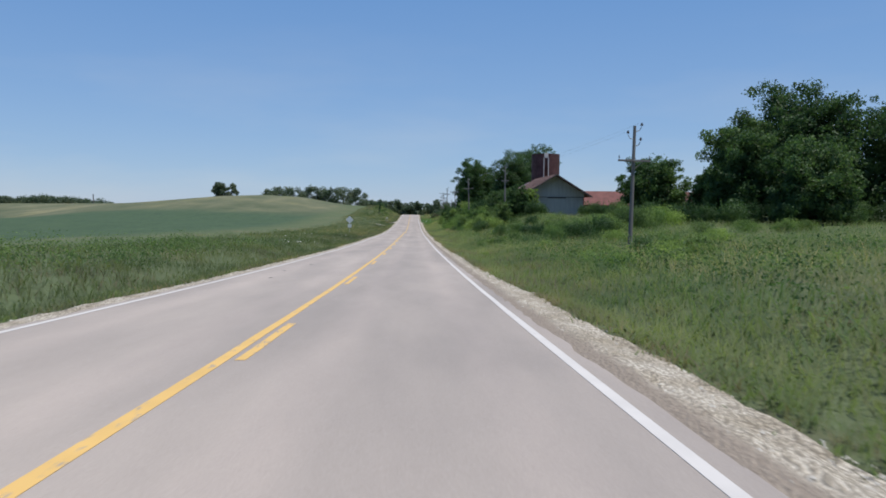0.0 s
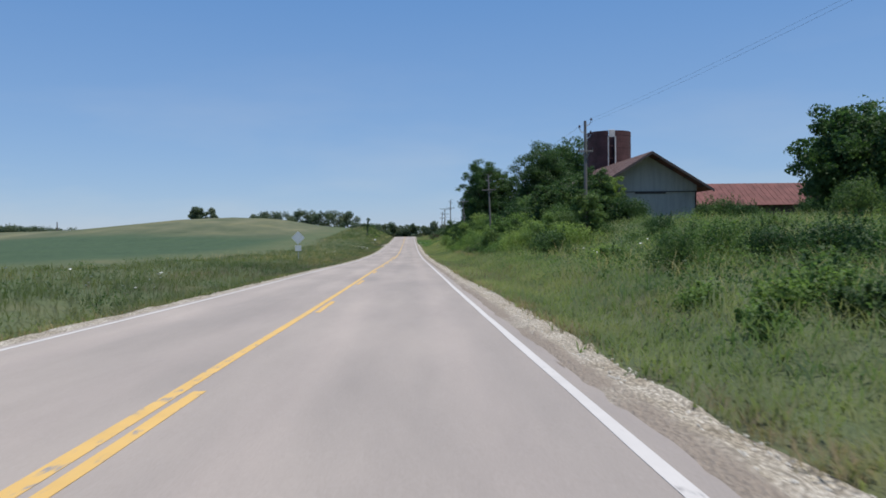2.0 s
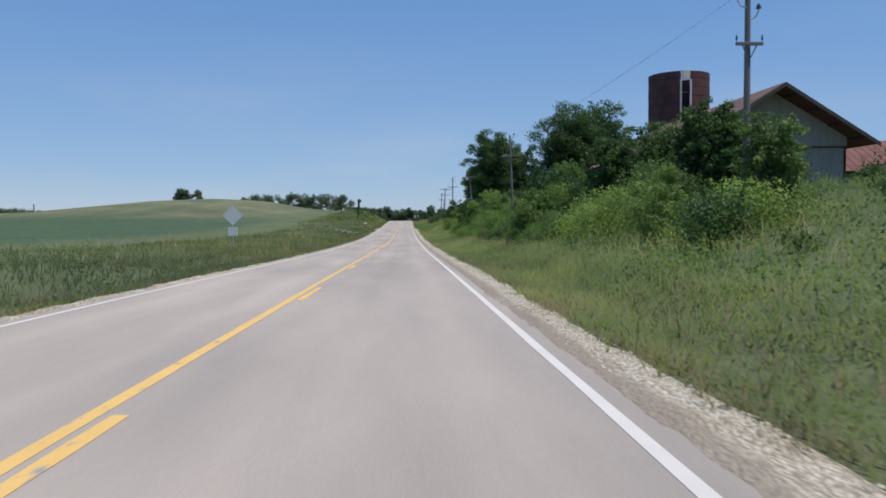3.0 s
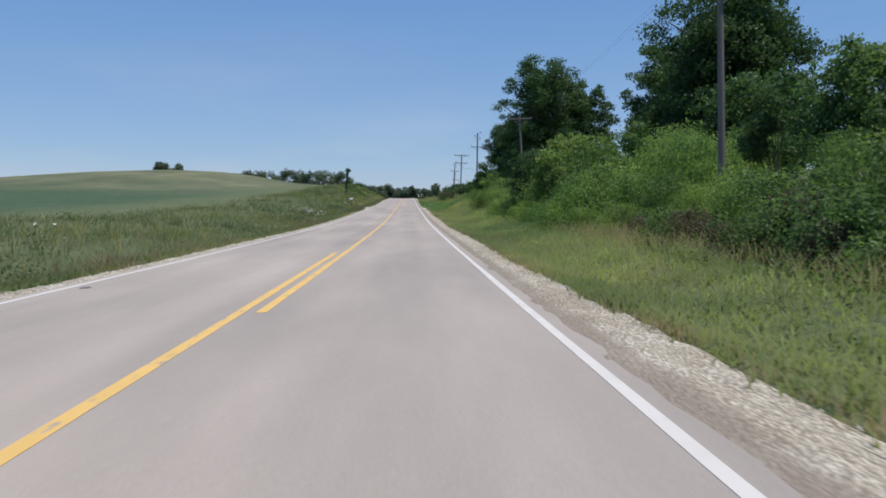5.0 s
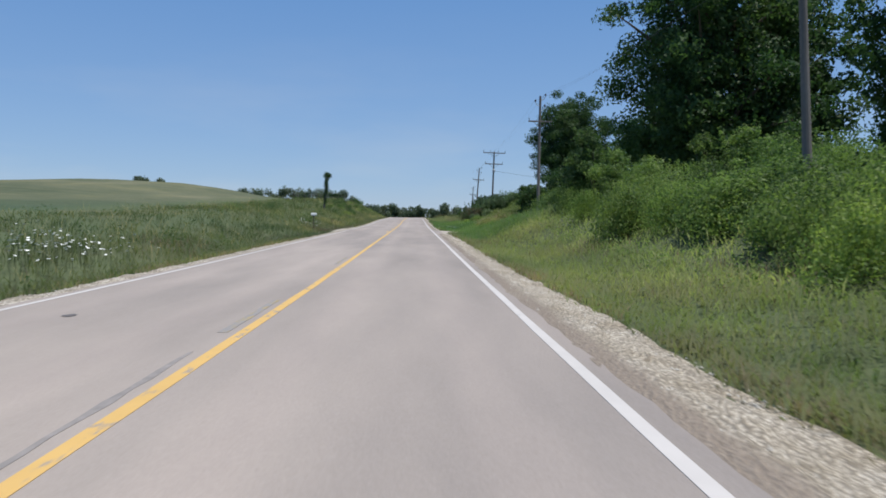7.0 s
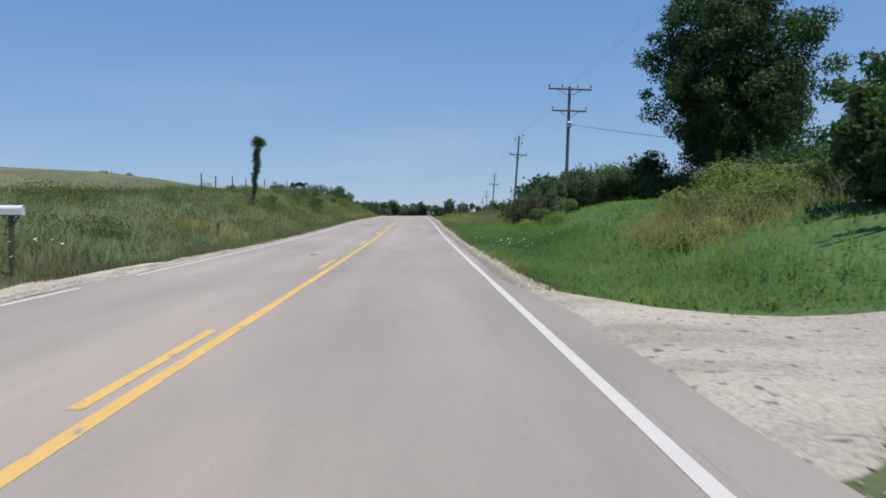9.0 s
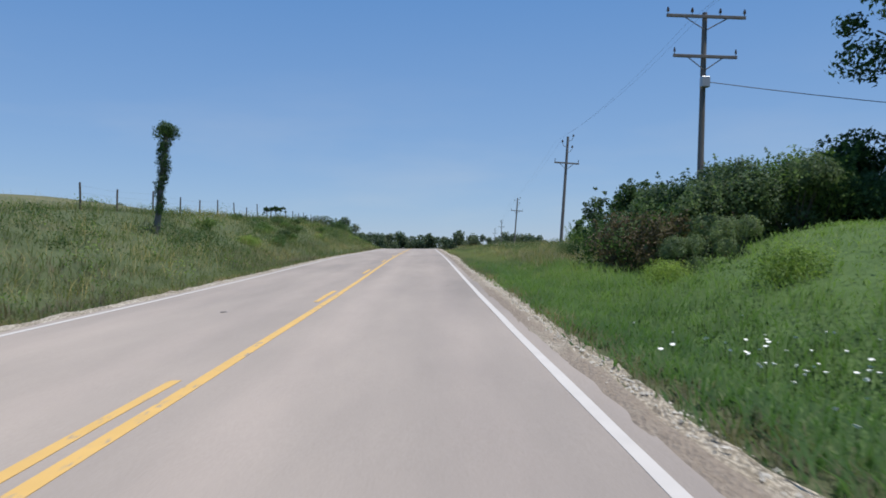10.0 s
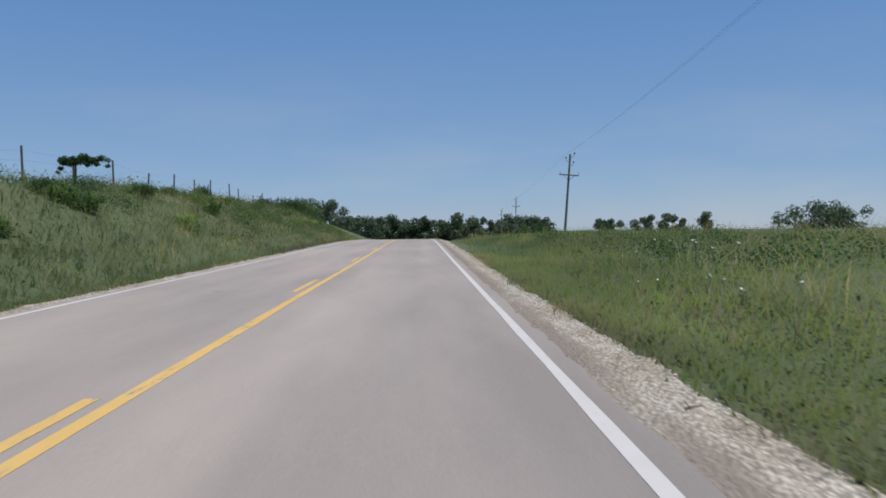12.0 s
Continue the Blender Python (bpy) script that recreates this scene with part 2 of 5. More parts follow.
def leaf_material(name, dark, light, passing=0.3, straw=0.0, each=0.0):
    """Leaves and blades: each one its own tint, some light passing through."""
    m = bpy.data.materials.new(name)
    m.use_nodes = True
    nt = m.node_tree
    b = nt.nodes["Principled BSDF"]
    b.inputs["Roughness"].default_value = 0.55
    b.inputs["Specular IOR Level"].default_value = 0.25
    g = nt.nodes.new("ShaderNodeNewGeometry")
    dark, light = (tuple(0.72 * a + 0.28 * b for a, b in zip(dark, light)), tuple(0.28 * a + 0.72 * b for a, b in zip(dark, light)))
    own = ramp(nt, g.outputs["Random Per Island"], [(0.0, dark), (1.0, light)])
    uneven = 0.60 if each else 0.72
    patch = ramp(nt, noise_tex(nt, 1.0 if each else 0.55, 3), [(0.32, (uneven - 0.04, uneven + 0.02, uneven)), (0.68, (1.22, 1.16, 1.05))])
    col = mix(nt, 1.0, own, patch, "MULTIPLY")
    sweep = ramp(nt, noise_tex(nt, 0.10, 3), [(0.34, (0.58, 0.70, 0.66)), (0.66, (1.34, 1.22, 1.10))])
    col = mix(nt, 1.0, col, sweep, "MULTIPLY")
    if each:
        info = nt.nodes.new("ShaderNodeObjectInfo")
        own_tint = ramp(nt, info.outputs["Random"], [(0.0, (1 - each, 1 - 0.9 * each, 1 - 0.85 * each)), (0.55, (1.0, 1.0, 1.0)), (1.0, (1 + 0.45 * each, 1 + 0.35 * each, 1.0))])
        col = mix(nt, 1.0, col, own_tint, "MULTIPLY")
    if straw:
        dry = nt.nodes.new("ShaderNodeMath")
        dry.operation = "MULTIPLY"
        dry.inputs[1].default_value = straw
        nt.links.new(span(nt, noise_tex(nt, 0.33, 4, 0.6, (1, 0.6, 1)), 0.48, 0.66), dry.inputs[0])
        col = mix(nt, dry.outputs[0], col, (0.215, 0.190, 0.105))
    nt.links.new(col, b.inputs["Base Color"])
    tr = nt.nodes.new("ShaderNodeBsdfTranslucent")
    nt.links.new(mix(nt, 1.0, col, (1.15, 1.28, 0.86), "MULTIPLY"), tr.inputs["Color"])
    ms = nt.nodes.new("ShaderNodeMixShader")
    ms.inputs["Fac"].default_value = passing
    nt.links.new(b.outputs[0], ms.inputs[1])
    nt.links.new(tr.outputs[0], ms.inputs[2])
    nt.links.new(ms.outputs[0], nt.nodes["Material Output"].inputs["Surface"])
    return m


ASPHALT = asphalt_material()
WHITE = paint_material("white_road_paint", (0.51, 0.48, 0.45), 0.62)
FADED = paint_material("faded_yellow_paint", (0.34, 0.27, 0.14), 0.40)
YELLOW = paint_material("yellow_road_paint", (0.58, 0.37, 0.125), 0.55)
GRAVEL = gravel_material()
PACKED = packed_material()
STONE = plain("limestone_chips", (0.46, 0.43, 0.38), 0.35, 4, 0.95)
GROUND = ground_material()
LEAF_TREE = leaf_material("tree_leaves", (0.038, 0.078, 0.034), (0.104, 0.178, 0.072), 0.45, 0.0, 0.2)
LEAF_SHRUB = leaf_material("shrub_leaves", (0.112, 0.182, 0.072), (0.202, 0.288, 0.112), 0.50, 0.0, 0.50)
LEAF_VINE = leaf_material("vine_leaves", (0.154, 0.240, 0.078), (0.280, 0.376, 0.126), 0.52, 0.0, 0.45)
LEAF_MOUND = leaf_material("yellowed_vine_leaves", (0.150, 0.205, 0.070), (0.290, 0.330, 0.130), 0.48, 0.35)
LEAF_DYING = leaf_material("browned_leaves", (0.070, 0.066, 0.048), (0.150, 0.120, 0.092), 0.40, 0.35)
# pale bluish green: the haze of distance is mixed into this leaf colour
LEAF_HAZED = leaf_material("haze_tinted_leaves", (0.084, 0.116, 0.084), (0.130, 0.164, 0.114), 0.4)
BLADE_VERGE = leaf_material("verge_grass", (0.134, 0.170, 0.080), (0.182, 0.218, 0.108), 0.48, 0.50)
BLADE_MEADOW = leaf_material("meadow_grass", (0.092, 0.138, 0.068), (0.130, 0.180, 0.090), 0.48, 0.42)
BLADE_ROUGH = leaf_material("rough_grass", (0.072, 0.098, 0.048), (0.108, 0.132, 0.066), 0.48, 0.25)
BLADE_LUSH = leaf_material("lush_grass", (0.082, 0.148, 0.052), (0.124, 0.200, 0.074), 0.48)
BLADE_TAN = leaf_material("dry_tan_grass", (0.150, 0.126, 0.082), (0.235, 0.200, 0.136), 0.40)
BLADE_FRESH = leaf_material("fresh_yellow_green_grass", (0.172, 0.226, 0.094), (0.245, 0.300, 0.128), 0.50, 0.30)
LEAF_DUSTY = leaf_material("dusty_blue_green_leaves", (0.110, 0.162, 0.102), (0.190, 0.250, 0.154), 0.48, 0.0, 0.25)
BLADE_DRY = leaf_material("dry_grass", (0.200, 0.175, 0.080), (0.360, 0.320, 0.170), 0.3)
BLADE_SEED = leaf_material("seeding_grass_stems", (0.150, 0.140, 0.085), (0.230, 0.205, 0.130), 0.4)
BLADE_BROWN = leaf_material("brown_grass", (0.095, 0.080, 0.058), (0.165, 0.135, 0.098), 0.3)
PETAL = plain("white_petals", (0.82, 0.82, 0.78), 0.08, 8, 0.8)
BARK = plain("grey_bark", (0.10, 0.080, 0.062), 0.35, 2.5, 0.95, stretch=(1, 1, 0.25), rel=0.8)
POLE_WOOD = plain("weathered_pole_wood", (0.160, 0.148, 0.140), 0.3, 3, 0.9, stretch=(1, 1, 0.12), rel=0.5)
POST_WOOD = plain("fence_post_wood", (0.100, 0.088, 0.076), 0.3, 4, 0.9, stretch=(1, 1, 0.15))
PORCELAIN = plain("brown_porcelain", (0.045, 0.030, 0.026), 0.15, 6, 0.25)
MAIL_WHITE = plain("weathered_white_enamel", (0.66, 0.67, 0.66), 0.10, 4, 0.45)
STEEL = plain("galvanised_steel", (0.42, 0.43, 0.44), 0.12, 5, 0.45, 0.7)
SIGN_BACK = plain("bare_sign_aluminium", (0.62, 0.63, 0.62), 0.1, 3, 0.5, 0.2)
WIRE = plain("dull_wire", (0.08, 0.08, 0.085), 0.1, 5, 0.6)
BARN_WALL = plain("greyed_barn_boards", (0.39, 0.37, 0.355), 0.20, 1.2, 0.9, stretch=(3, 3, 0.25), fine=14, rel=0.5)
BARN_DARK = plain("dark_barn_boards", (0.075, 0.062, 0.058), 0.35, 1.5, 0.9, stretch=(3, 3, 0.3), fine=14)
RUST_ROOF = plain("rusted_roof_metal", (0.135, 0.055, 0.048), 0.40, 0.9, 0.75, stretch=(1, 1, 1), fine=9)
PALE_ROOF = plain("weathered_roof_metal", (0.150, 0.098, 0.090), 0.35, 0.9, 0.7, fine=9)
SILO_TILE = plain("brown_silo_tile", (0.090, 0.044, 0.042), 0.40, 0.8, 0.8, fine=6)
CONCRETE = plain("stained_concrete", (0.55, 0.52, 0.48), 0.25, 1.5, 0.9)


# ---------------------------------------------------------------- helpers
def part(name, bm, mat, parent=None, label=""):
    me = bpy.data.meshes.new(name)
    bm.to_mesh(me)
    bm.free()
    me.materials.append(mat)
    ob = new(name, me)
    if parent:
        ob.parent = parent
    if label:
        ob["label"] = label
    return ob


def thing(name, m, label, category, group="", kind=""):
    ob = new(name)
    ob.matrix_basis = m
    return tagged(ob, label, category, group, kind)


def mesh_np(name, verts, faces, mat, parent=None, label="", smooth=False):
    """A mesh object from arrays of corners and of faces with one number of corners."""
    verts, faces = np.asarray(verts, np.float32), np.asarray(faces, np.int32)
    me = bpy.data.meshes.new(name)
    n, k = faces.shape
    me.vertices.add(len(verts))
    me.vertices.foreach_set("co", verts.ravel())
    me.loops.add(n * k)
    me.loops.foreach_set("vertex_index", faces.ravel())
    me.polygons.add(n)
    me.polygons.foreach_set("loop_start", np.arange(0, n * k, k, dtype=np.int32))
    me.polygons.foreach_set("use_smooth", np.full(n, smooth))
    me.update(calc_edges=True)
    me.materials.append(mat)
    ob = new(name, me)
    if parent:
        ob.parent = parent
    if label:
        ob["label"] = label
    return ob


def add_box(bm, cx, cy, cz, sx, sy, sz, m=None, bevel=0.0):
    r = bmesh.ops.create_cube(bm, size=1.0, matrix=(m or Matrix()) @ Matrix.Translation((cx, cy, cz)) @ Matrix.Diagonal((sx, sy, sz, 1)))
    if bevel:
        edges = list({e for v in r["verts"] for e in v.link_edges})
        bmesh.ops.bevel(bm, geom=edges, offset=bevel, segments=1, affect="EDGES")


def add_rod(bm, a, b, r0, r1=None, seg=8):
    a, b = Vector(a), Vector(b)
    d = b - a
    m = Matrix.Translation((a + b) / 2) @ d.to_track_quat("Z", "Y").to_matrix().to_4x4()
    bmesh.ops.create_cone(bm, cap_ends=True, segments=seg, radius1=r0, radius2=r0 if r1 is None else r1, depth=d.length, matrix=m)


def spline(xs, ys):
    """A natural cubic through the knots, as a function of arrays."""
    xs, ys = np.array(xs, float), np.array(ys, float)
    k = len(xs)
    a, b = np.zeros((k, k)), np.zeros(k)
    a[0, 0] = a[-1, -1] = 1
    for i in range(1, k - 1):
        h0, h1 = xs[i] - xs[i - 1], xs[i + 1] - xs[i]
        a[i, i - 1:i + 2] = h0, 2 * (h0 + h1), h1
        b[i] = 6 * ((ys[i + 1] - ys[i]) / h1 - (ys[i] - ys[i - 1]) / h0)
    c = np.linalg.solve(a, b)

    def at(x):
        x = np.clip(np.asarray(x, float), xs[0], xs[-1])
        j = np.clip(np.searchsorted(xs, x) - 1, 0, k - 2)
        h = xs[j + 1] - xs[j]
        u, v = (xs[j + 1] - x) / h, (x - xs[j]) / h
        return u * ys[j] + v * ys[j + 1] + ((u ** 3 - u) * c[j] + (v ** 3 - v) * c[j + 1]) * h * h / 6
    return at


def smooth(x, lo, hi):
    u = np.clip((np.asarray(x, float) - lo) / (hi - lo), 0, 1)
    return u * u * (3 - 2 * u)


# ---------------------------------------------------------------- the lie of the land
KNOTS = [-20 + 30 * i for i in range(16)]
ROAD_Z = [0.0, -1.295, -2.278, -3.056, -3.658, -4.285, -4.708, -4.927, -4.82, -4.666, -4.429, -3.957, -3.681, -3.421, -3.538, -3.902]
road_spline = spline([-80] + KNOTS + [490, 600, 800], [2.4] + ROAD_Z + [-5.2, -8.0, -10.0])
HALF = 3.72            # half the pavement's width
DRIVE_Y = 243.4


def road_z(y):
    return road_spline(y)


right_bank = spline([-80, 20, 60, 95, 125, 165, 215, 240, 262, 300, 318, 340, 400, 480, 800],
                    [0.9, 0.7, 0.9, 2.4, 3.2, 2.6, 2.2, 1.7, 1.75, 1.55, 1.05, 0.60, 0.35, 0.3, 0.3])
left_bank = spline([-80, 120, 200, 250, 285, 316, 345, 390, 440, 520, 800],
                   [0.2, 0.3, 0.6, 1.5, 2.3, 3.0, 3.5, 4.1, 4.0, 3.0, 1.5])


def ground_z(x, y):
    x, y = np.broadcast_arrays(np.asarray(x, float), np.asarray(y, float))
    z = road_z(y) - 0.05
    # right: shallow ditch, then the bank
    foot = 6.0 + 1.0 * np.sin(y * 0.05) + 2.6 * (smooth(y, 118, 128) - smooth(y, 212, 226)) + 2.4 * smooth(y, 280, 290)
    wide = 18 - 11 * smooth(y, 100, 150) + 3 * smooth(y, 290, 330)
    open_drive = 1 - np.exp(-(((y - DRIVE_Y) / 6.0) ** 4))
    z = z - 0.30 * np.exp(-((x - 6.3) / 1.3) ** 2) * open_drive
    z = z + right_bank(y) * smooth(x, foot, foot + wide) * (0.25 + 0.75 * open_drive)
    z = z + 0.012 * np.clip(x - 25, 0, 300)
    # left: ditch, bank, and the long hill behind
    z = z - 0.35 * np.exp(-((x + 6.2) / 1.4) ** 2)
    z = z + left_bank(y) * smooth(-x, 5.5, 17.5)
    z = z + 16.4 * np.exp(-((x + 156) / 114) ** 2 - ((y - 709) / 162) ** 2) * smooth(-x, 15, 60)
    z = z + 5.4 * np.exp(-((x + 78) / 45) ** 2 - ((y - 417) / 124) ** 2) * smooth(-x, 15, 60)
    # the crop field's crest, and the low land beyond it
    z = z + 2.0 * np.exp(-((x + 72) / 30) ** 2 - ((y - 150) / 58) ** 2)
    z = z - 11 * smooth(-x, 95, 240) * (1 - smooth(y, 260, 430))
    rough = 0.05 * np.sin(x * 1.7 + 0.6 * np.sin(y * 0.9)) * np.sin(y * 1.3 + x * 0.4) + 0.10 * np.sin(x * 0.31 + 1) * np.sin(y * 0.23)
    z = z + rough * smooth(np.abs(x), 4.8, 8)
    return z


def gz(x, y):
    return float(ground_z(x, y))


def spaced(a, b, step):
    return np.linspace(a, b, max(2, int(round((b - a) / step)) + 1))


def sheet(name, xs, ys, zfun, mat, parent=None, label=""):
    gx, gy = np.meshgrid(xs, ys)
    v = np.stack([gx, gy, zfun(gx, gy)], -1).reshape(-1, 3)
    nx, ny = len(xs), len(ys)
    i = (np.arange(ny - 1)[:, None] * nx + np.arange(nx - 1)[None]).ravel()
    return mesh_np(name, v, np.stack([i, i + 1, i + nx + 1, i + nx], 1), mat, parent, label, True)


gx_lines = np.unique(np.concatenate([-np.geomspace(60, 1800, 16), spaced(-60, -20, 2.5), spaced(-20, -3.2, 0.4), [0],
                                     spaced(3.2, 24, 0.4), spaced(24, 60, 2.5), np.geomspace(60, 1800, 16)]))
gy_lines = np.unique(np.concatenate([spaced(-150, -20, 10), spaced(-20, 420, 1.5), spaced(420, 900, 12), np.geomspace(900, 4200, 12)]))
ground = tagged(sheet("ground", gx_lines, gy_lines, ground_z, GROUND), "rough green meadow and hillside ground", "ground", kind="structure")

# ---------------------------------------------------------------- road


def slab(name, x0, x1, y0, y1, top, thick, mat, parent=None, label="", step=2.0, wobble=0.0, seed=0):
    """A strip along the road with thickness, top metres above the road's own surface."""
    ys = spaced(y0, y1, step)
    z = road_z(ys) + top
    rng = np.random.default_rng(seed)
    w0 = wobble * rng.standard_normal(len(ys))
    w1 = wobble * rng.standard_normal(len(ys))
    cols = [(x0 + w0, z - thick), (x0 + w0, z), (x1 + w1, z), (x1 + w1, z - thick)]
    v = np.stack([np.stack([cx, ys, cz], -1) for cx, cz in cols], 1).reshape(-1, 3)
    n = len(ys)
    f = [(4 * i + j, 4 * i + j + 1, 4 * i + j + 5, 4 * i + j + 4) for i in range(n - 1) for j in range(3)]
    f += [(0, 3, 2, 1), (4 * n - 4, 4 * n - 3, 4 * n - 2, 4 * n - 1)]
    f = [q[::-1] for q in f]
    return mesh_np(name, v, f, mat, parent, label)


road = tagged(slab("road", -HALF, HALF, -80, 600, 0.0, 0.22, ASPHALT, step=0.5, wobble=0.022, seed=3), "grey sun-bleached two-lane asphalt road", "road", kind="structure")
slab("edge_line", 3.428, 3.538, -80, 125.16, 0.004, 0.003, WHITE, road, "white painted edge line", wobble=0.004, seed=4)
slab("edge_line", 3.428, 3.538, 125.26, 600, 0.004, 0.003, WHITE, road, "white painted edge line", wobble=0.004, seed=9)
slab("edge_line", -3.55, -3.45, -80, 250.0, 0.004, 0.003, WHITE, road, "white painted edge line", wobble=0.004, seed=5)
slab("edge_line", -3.55, -3.45, 252.6, 600, 0.004, 0.003, WHITE, road, "white painted edge line", wobble=0.004, seed=6)
slab("centre_line", -0.165, -0.035, -80, 153.5, 0.004, 0.003, YELLOW, road, "solid yellow centre line", wobble=0.004, seed=7)
slab("centre_line", 0.105, 0.235, 141.0, 600, 0.004, 0.003, YELLOW, road, "solid yellow centre line", wobble=0.004, seed=8)
for k in range(-7, 10):
    far = 23.32 + 12.192 * k
    slab("dash", 0.040, 0.155, far - 3.3, far, 0.0045, 0.003, YELLOW, road, "broken yellow line dash", 0.8, 0.005, 20 + k)
for k in range(-6, 20):
    far = 245.30 + 12.192 * k
    slab("dash", -0.115, -0.01, far - 3.3, far, 0.0045, 0.003, FADED if 158 < far < 240 else YELLOW, road, "broken yellow line dash", 0.8, 0.005, 60 + k)

OLD_LINE = plain("worn_dark_line_trace", (0.245, 0.222, 0.205), 0.25, 8, 0.8)
slab("old_line_trace", -0.07, -0.02, 168, 192, 0.003, 0.002, OLD_LINE, road, "dark worn trace of an old line", 0.4, 0.012, 95)

# the pavement flares out where the driveway joins it
ys = spaced(236.6, 253, 0.25)
flare = HALF - 0.02 + (0.40 + 0.02 * np.sin(ys * 2.1)) * smooth(ys, 236.8, 238.8) * (1 - smooth(ys, 246, 252.5))
tops = road_z(ys) + 0.003
v = np.stack([np.stack([a, ys, c], -1) for a, c in ((0 * ys + HALF - 0.11, tops - 0.0022), (flare, tops), (flare + 0.10, tops - 0.2), (0 * ys + HALF - 0.11, tops - 0.2))], 1).reshape(-1, 3)
mesh_np("pavement_flare", v, [(4 * i + j, 4 * i + 4 + j, 4 * i + 4 + (j + 1) % 4, 4 * i + (j + 1) % 4) for i in range(len(ys) - 1) for j in range(4)], ASPHALT, road, "asphalt flare at the driveway mouth")

# small dark tar spots, 3 mm thick, on the pavement
TAR = plain("dark_tar", (0.115, 0.104, 0.096), 0.2, 6, 0.7)
rngt = np.random.default_rng(17)
for x, y, r in ((-2.37, 22.68, 0.10), (-2.38, 31.68, 0.15), (-2.39, 134.72, 0.20), (-0.68, 128.64, 0.10), (-2.34, 194.64, 0.15), (-0.92, 259.76, 0.20), (-1.40, 276.39, 0.10), (-3.22, 144.06, 0.15)):
    bm = bmesh.new()
    r = 0.6 * r
    ring = [bm.verts.new((x + r * (0.7 + 0.5 * rngt.random()) * math.cos(a), y + 1.6 * r * (0.7 + 0.5 * rngt.random()) * math.sin(a), float(road_z(y)) + 0.004)) for a in np.linspace(0, 2 * math.pi, 11)[:-1]]
    face = bm.faces.new(ring)
    skirt = bmesh.ops.extrude_face_region(bm, geom=[face])
    bmesh.ops.translate(bm, verts=[v for v in skirt["geom"] if isinstance(v, bmesh.types.BMVert)], vec=(0, 0, 0.003))
    part("tar_spot", bm, TAR, road, "small dark tar spot")


# gravel shoulders: uneven strips that lie on the ground beside the pavement
def gravel_edge(side, y):
    """How far from the road's middle the gravel reaches."""
    if side < 0:
        return 4.42 + 0.08 * np.sin(y * 0.21 + 12) + 0.6 * smooth(y, 250, 254) * (1 - smooth(y, 261, 268))
    return (4.58 + 0.08 * np.sin(y * 0.21 + 11) + 0.14 * (1 - smooth(y, 10, 50)) + 0.20 * smooth(y, 95, 120) * (1 - smooth(y, 236, 246))
            - 0.20 * smooth(y, 248, 253) * (1 - smooth(y, 298, 310)))


def shoulder(name, side, inner, y0, y1, label, seed):
    ys = spaced(y0, y1, 0.5)
    rng = np.random.default_rng(seed)
    wave = np.convolve(rng.standard_normal(len(ys) + 8), np.ones(5) / 5, "same")[:len(ys)]
    us = np.linspace(0, 1, 13)
    out = gravel_edge(side, ys) + 0.12 * wave
    spill = 0.05 + 0.022 * np.convolve(rng.standard_normal(len(ys) + 8), np.ones(3) / 2, "same")[:len(ys)]
    start = inner - np.clip(spill, 0.005, 0.10)
    gx = side * (start[:, None] + (out - start)[:, None] * us[None])
    gy = np.broadcast_to(ys[:, None], gx.shape)
    lift = np.where(us < 0.95, 0.050 - 0.022 * us, -0.10)[None] + 0.018 * rng.standard_normal(gx.shape)
    lift = np.where(us[None] < 0.2, 0.022 + 0.10 * us[None] + 0.006 * rng.standard_normal(gx.shape), lift)
    base = np.where(us[None] < 0.5, road_z(gy) - 0.03, ground_z(gx, gy))
    if side > 0:
        base = base - 0.12 * smooth(gy, 238.6, 239.8) * (1 - smooth(gy, 248.6, 250.4))
    v = np.stack([gx, gy, base + lift], -1).reshape(-1, 3)
    nx, ny = 13, len(ys)
    i = (np.arange(ny - 1)[:, None] * nx + np.arange(nx - 1)[None]).ravel()
    f = np.stack([i, i + 1, i + nx + 1, i + nx], 1)
    return tagged(mesh_np(name, v, f if side > 0 else f[:, ::-1], GRAVEL, smooth=True), label, "gravel shoulder", kind="structure")


shoulder("gravel_shoulder_right", 1, HALF, -60, 470, "pale limestone gravel shoulder beside the pavement", 11)
shoulder("gravel_shoulder_left", -1, HALF, -60, 470, "thin pale gravel shoulder beside the pavement", 12)


def chips(name, side, lo, hi, y0, y1, count, seed, label):
    """Loose stones, too many to count."""
    rng = np.random.default_rng(seed)
    y = rng.uniform(y0, y1, count)
    reach = (gravel_edge(side, y) - 0.02 if hi is None else hi) - lo
    x = side * (lo + reach * rng.beta(1.5, 1.3, count))
    s = np.minimum(rng.gamma(3.0, 0.0040, count) + 0.006, 0.024)
    paved = (x < 4.08) & (x > 0) & (y > 238) & (y < 250)
    x = np.where(paved, x + 0.42, x)
    c = np.stack([x, y, np.maximum(ground_z(x, y), np.where(np.abs(x) < 4.1, road_z(y) - 0.02, -99)) + 0.3 * s + 0.01], -1)
    o = np.array([(1, 0, 0), (-1, 0, 0), (0, 1, 0), (0, -1, 0), (0, 0, 0.7), (0, 0, -0.7)])
    v = c[:, None] + o[None] * s[:, None, None] * rng.uniform(0.6, 1.4, (count, 6, 1))
    t = np.array([(0, 2, 4), (2, 1, 4), (1, 3, 4), (3, 0, 4), (2, 0, 5), (1, 2, 5), (3, 1, 5), (0, 3, 5)])
    f = (np.arange(count)[:, None, None] * 6 + t[None]).reshape(-1, 3)
    return tagged(mesh_np(name, v.reshape(-1, 3), f, STONE), label, "gravel", kind="stuff")


chips("loose_gravel", 1, 3.80, None, -2, 335, 16000, 21, "loose pale limestone chips along the pavement edge")
chips("loose_gravel", -1, 3.74, None, 2, 345, 4500, 22, "loose pale limestone chips along the far pavement edge")


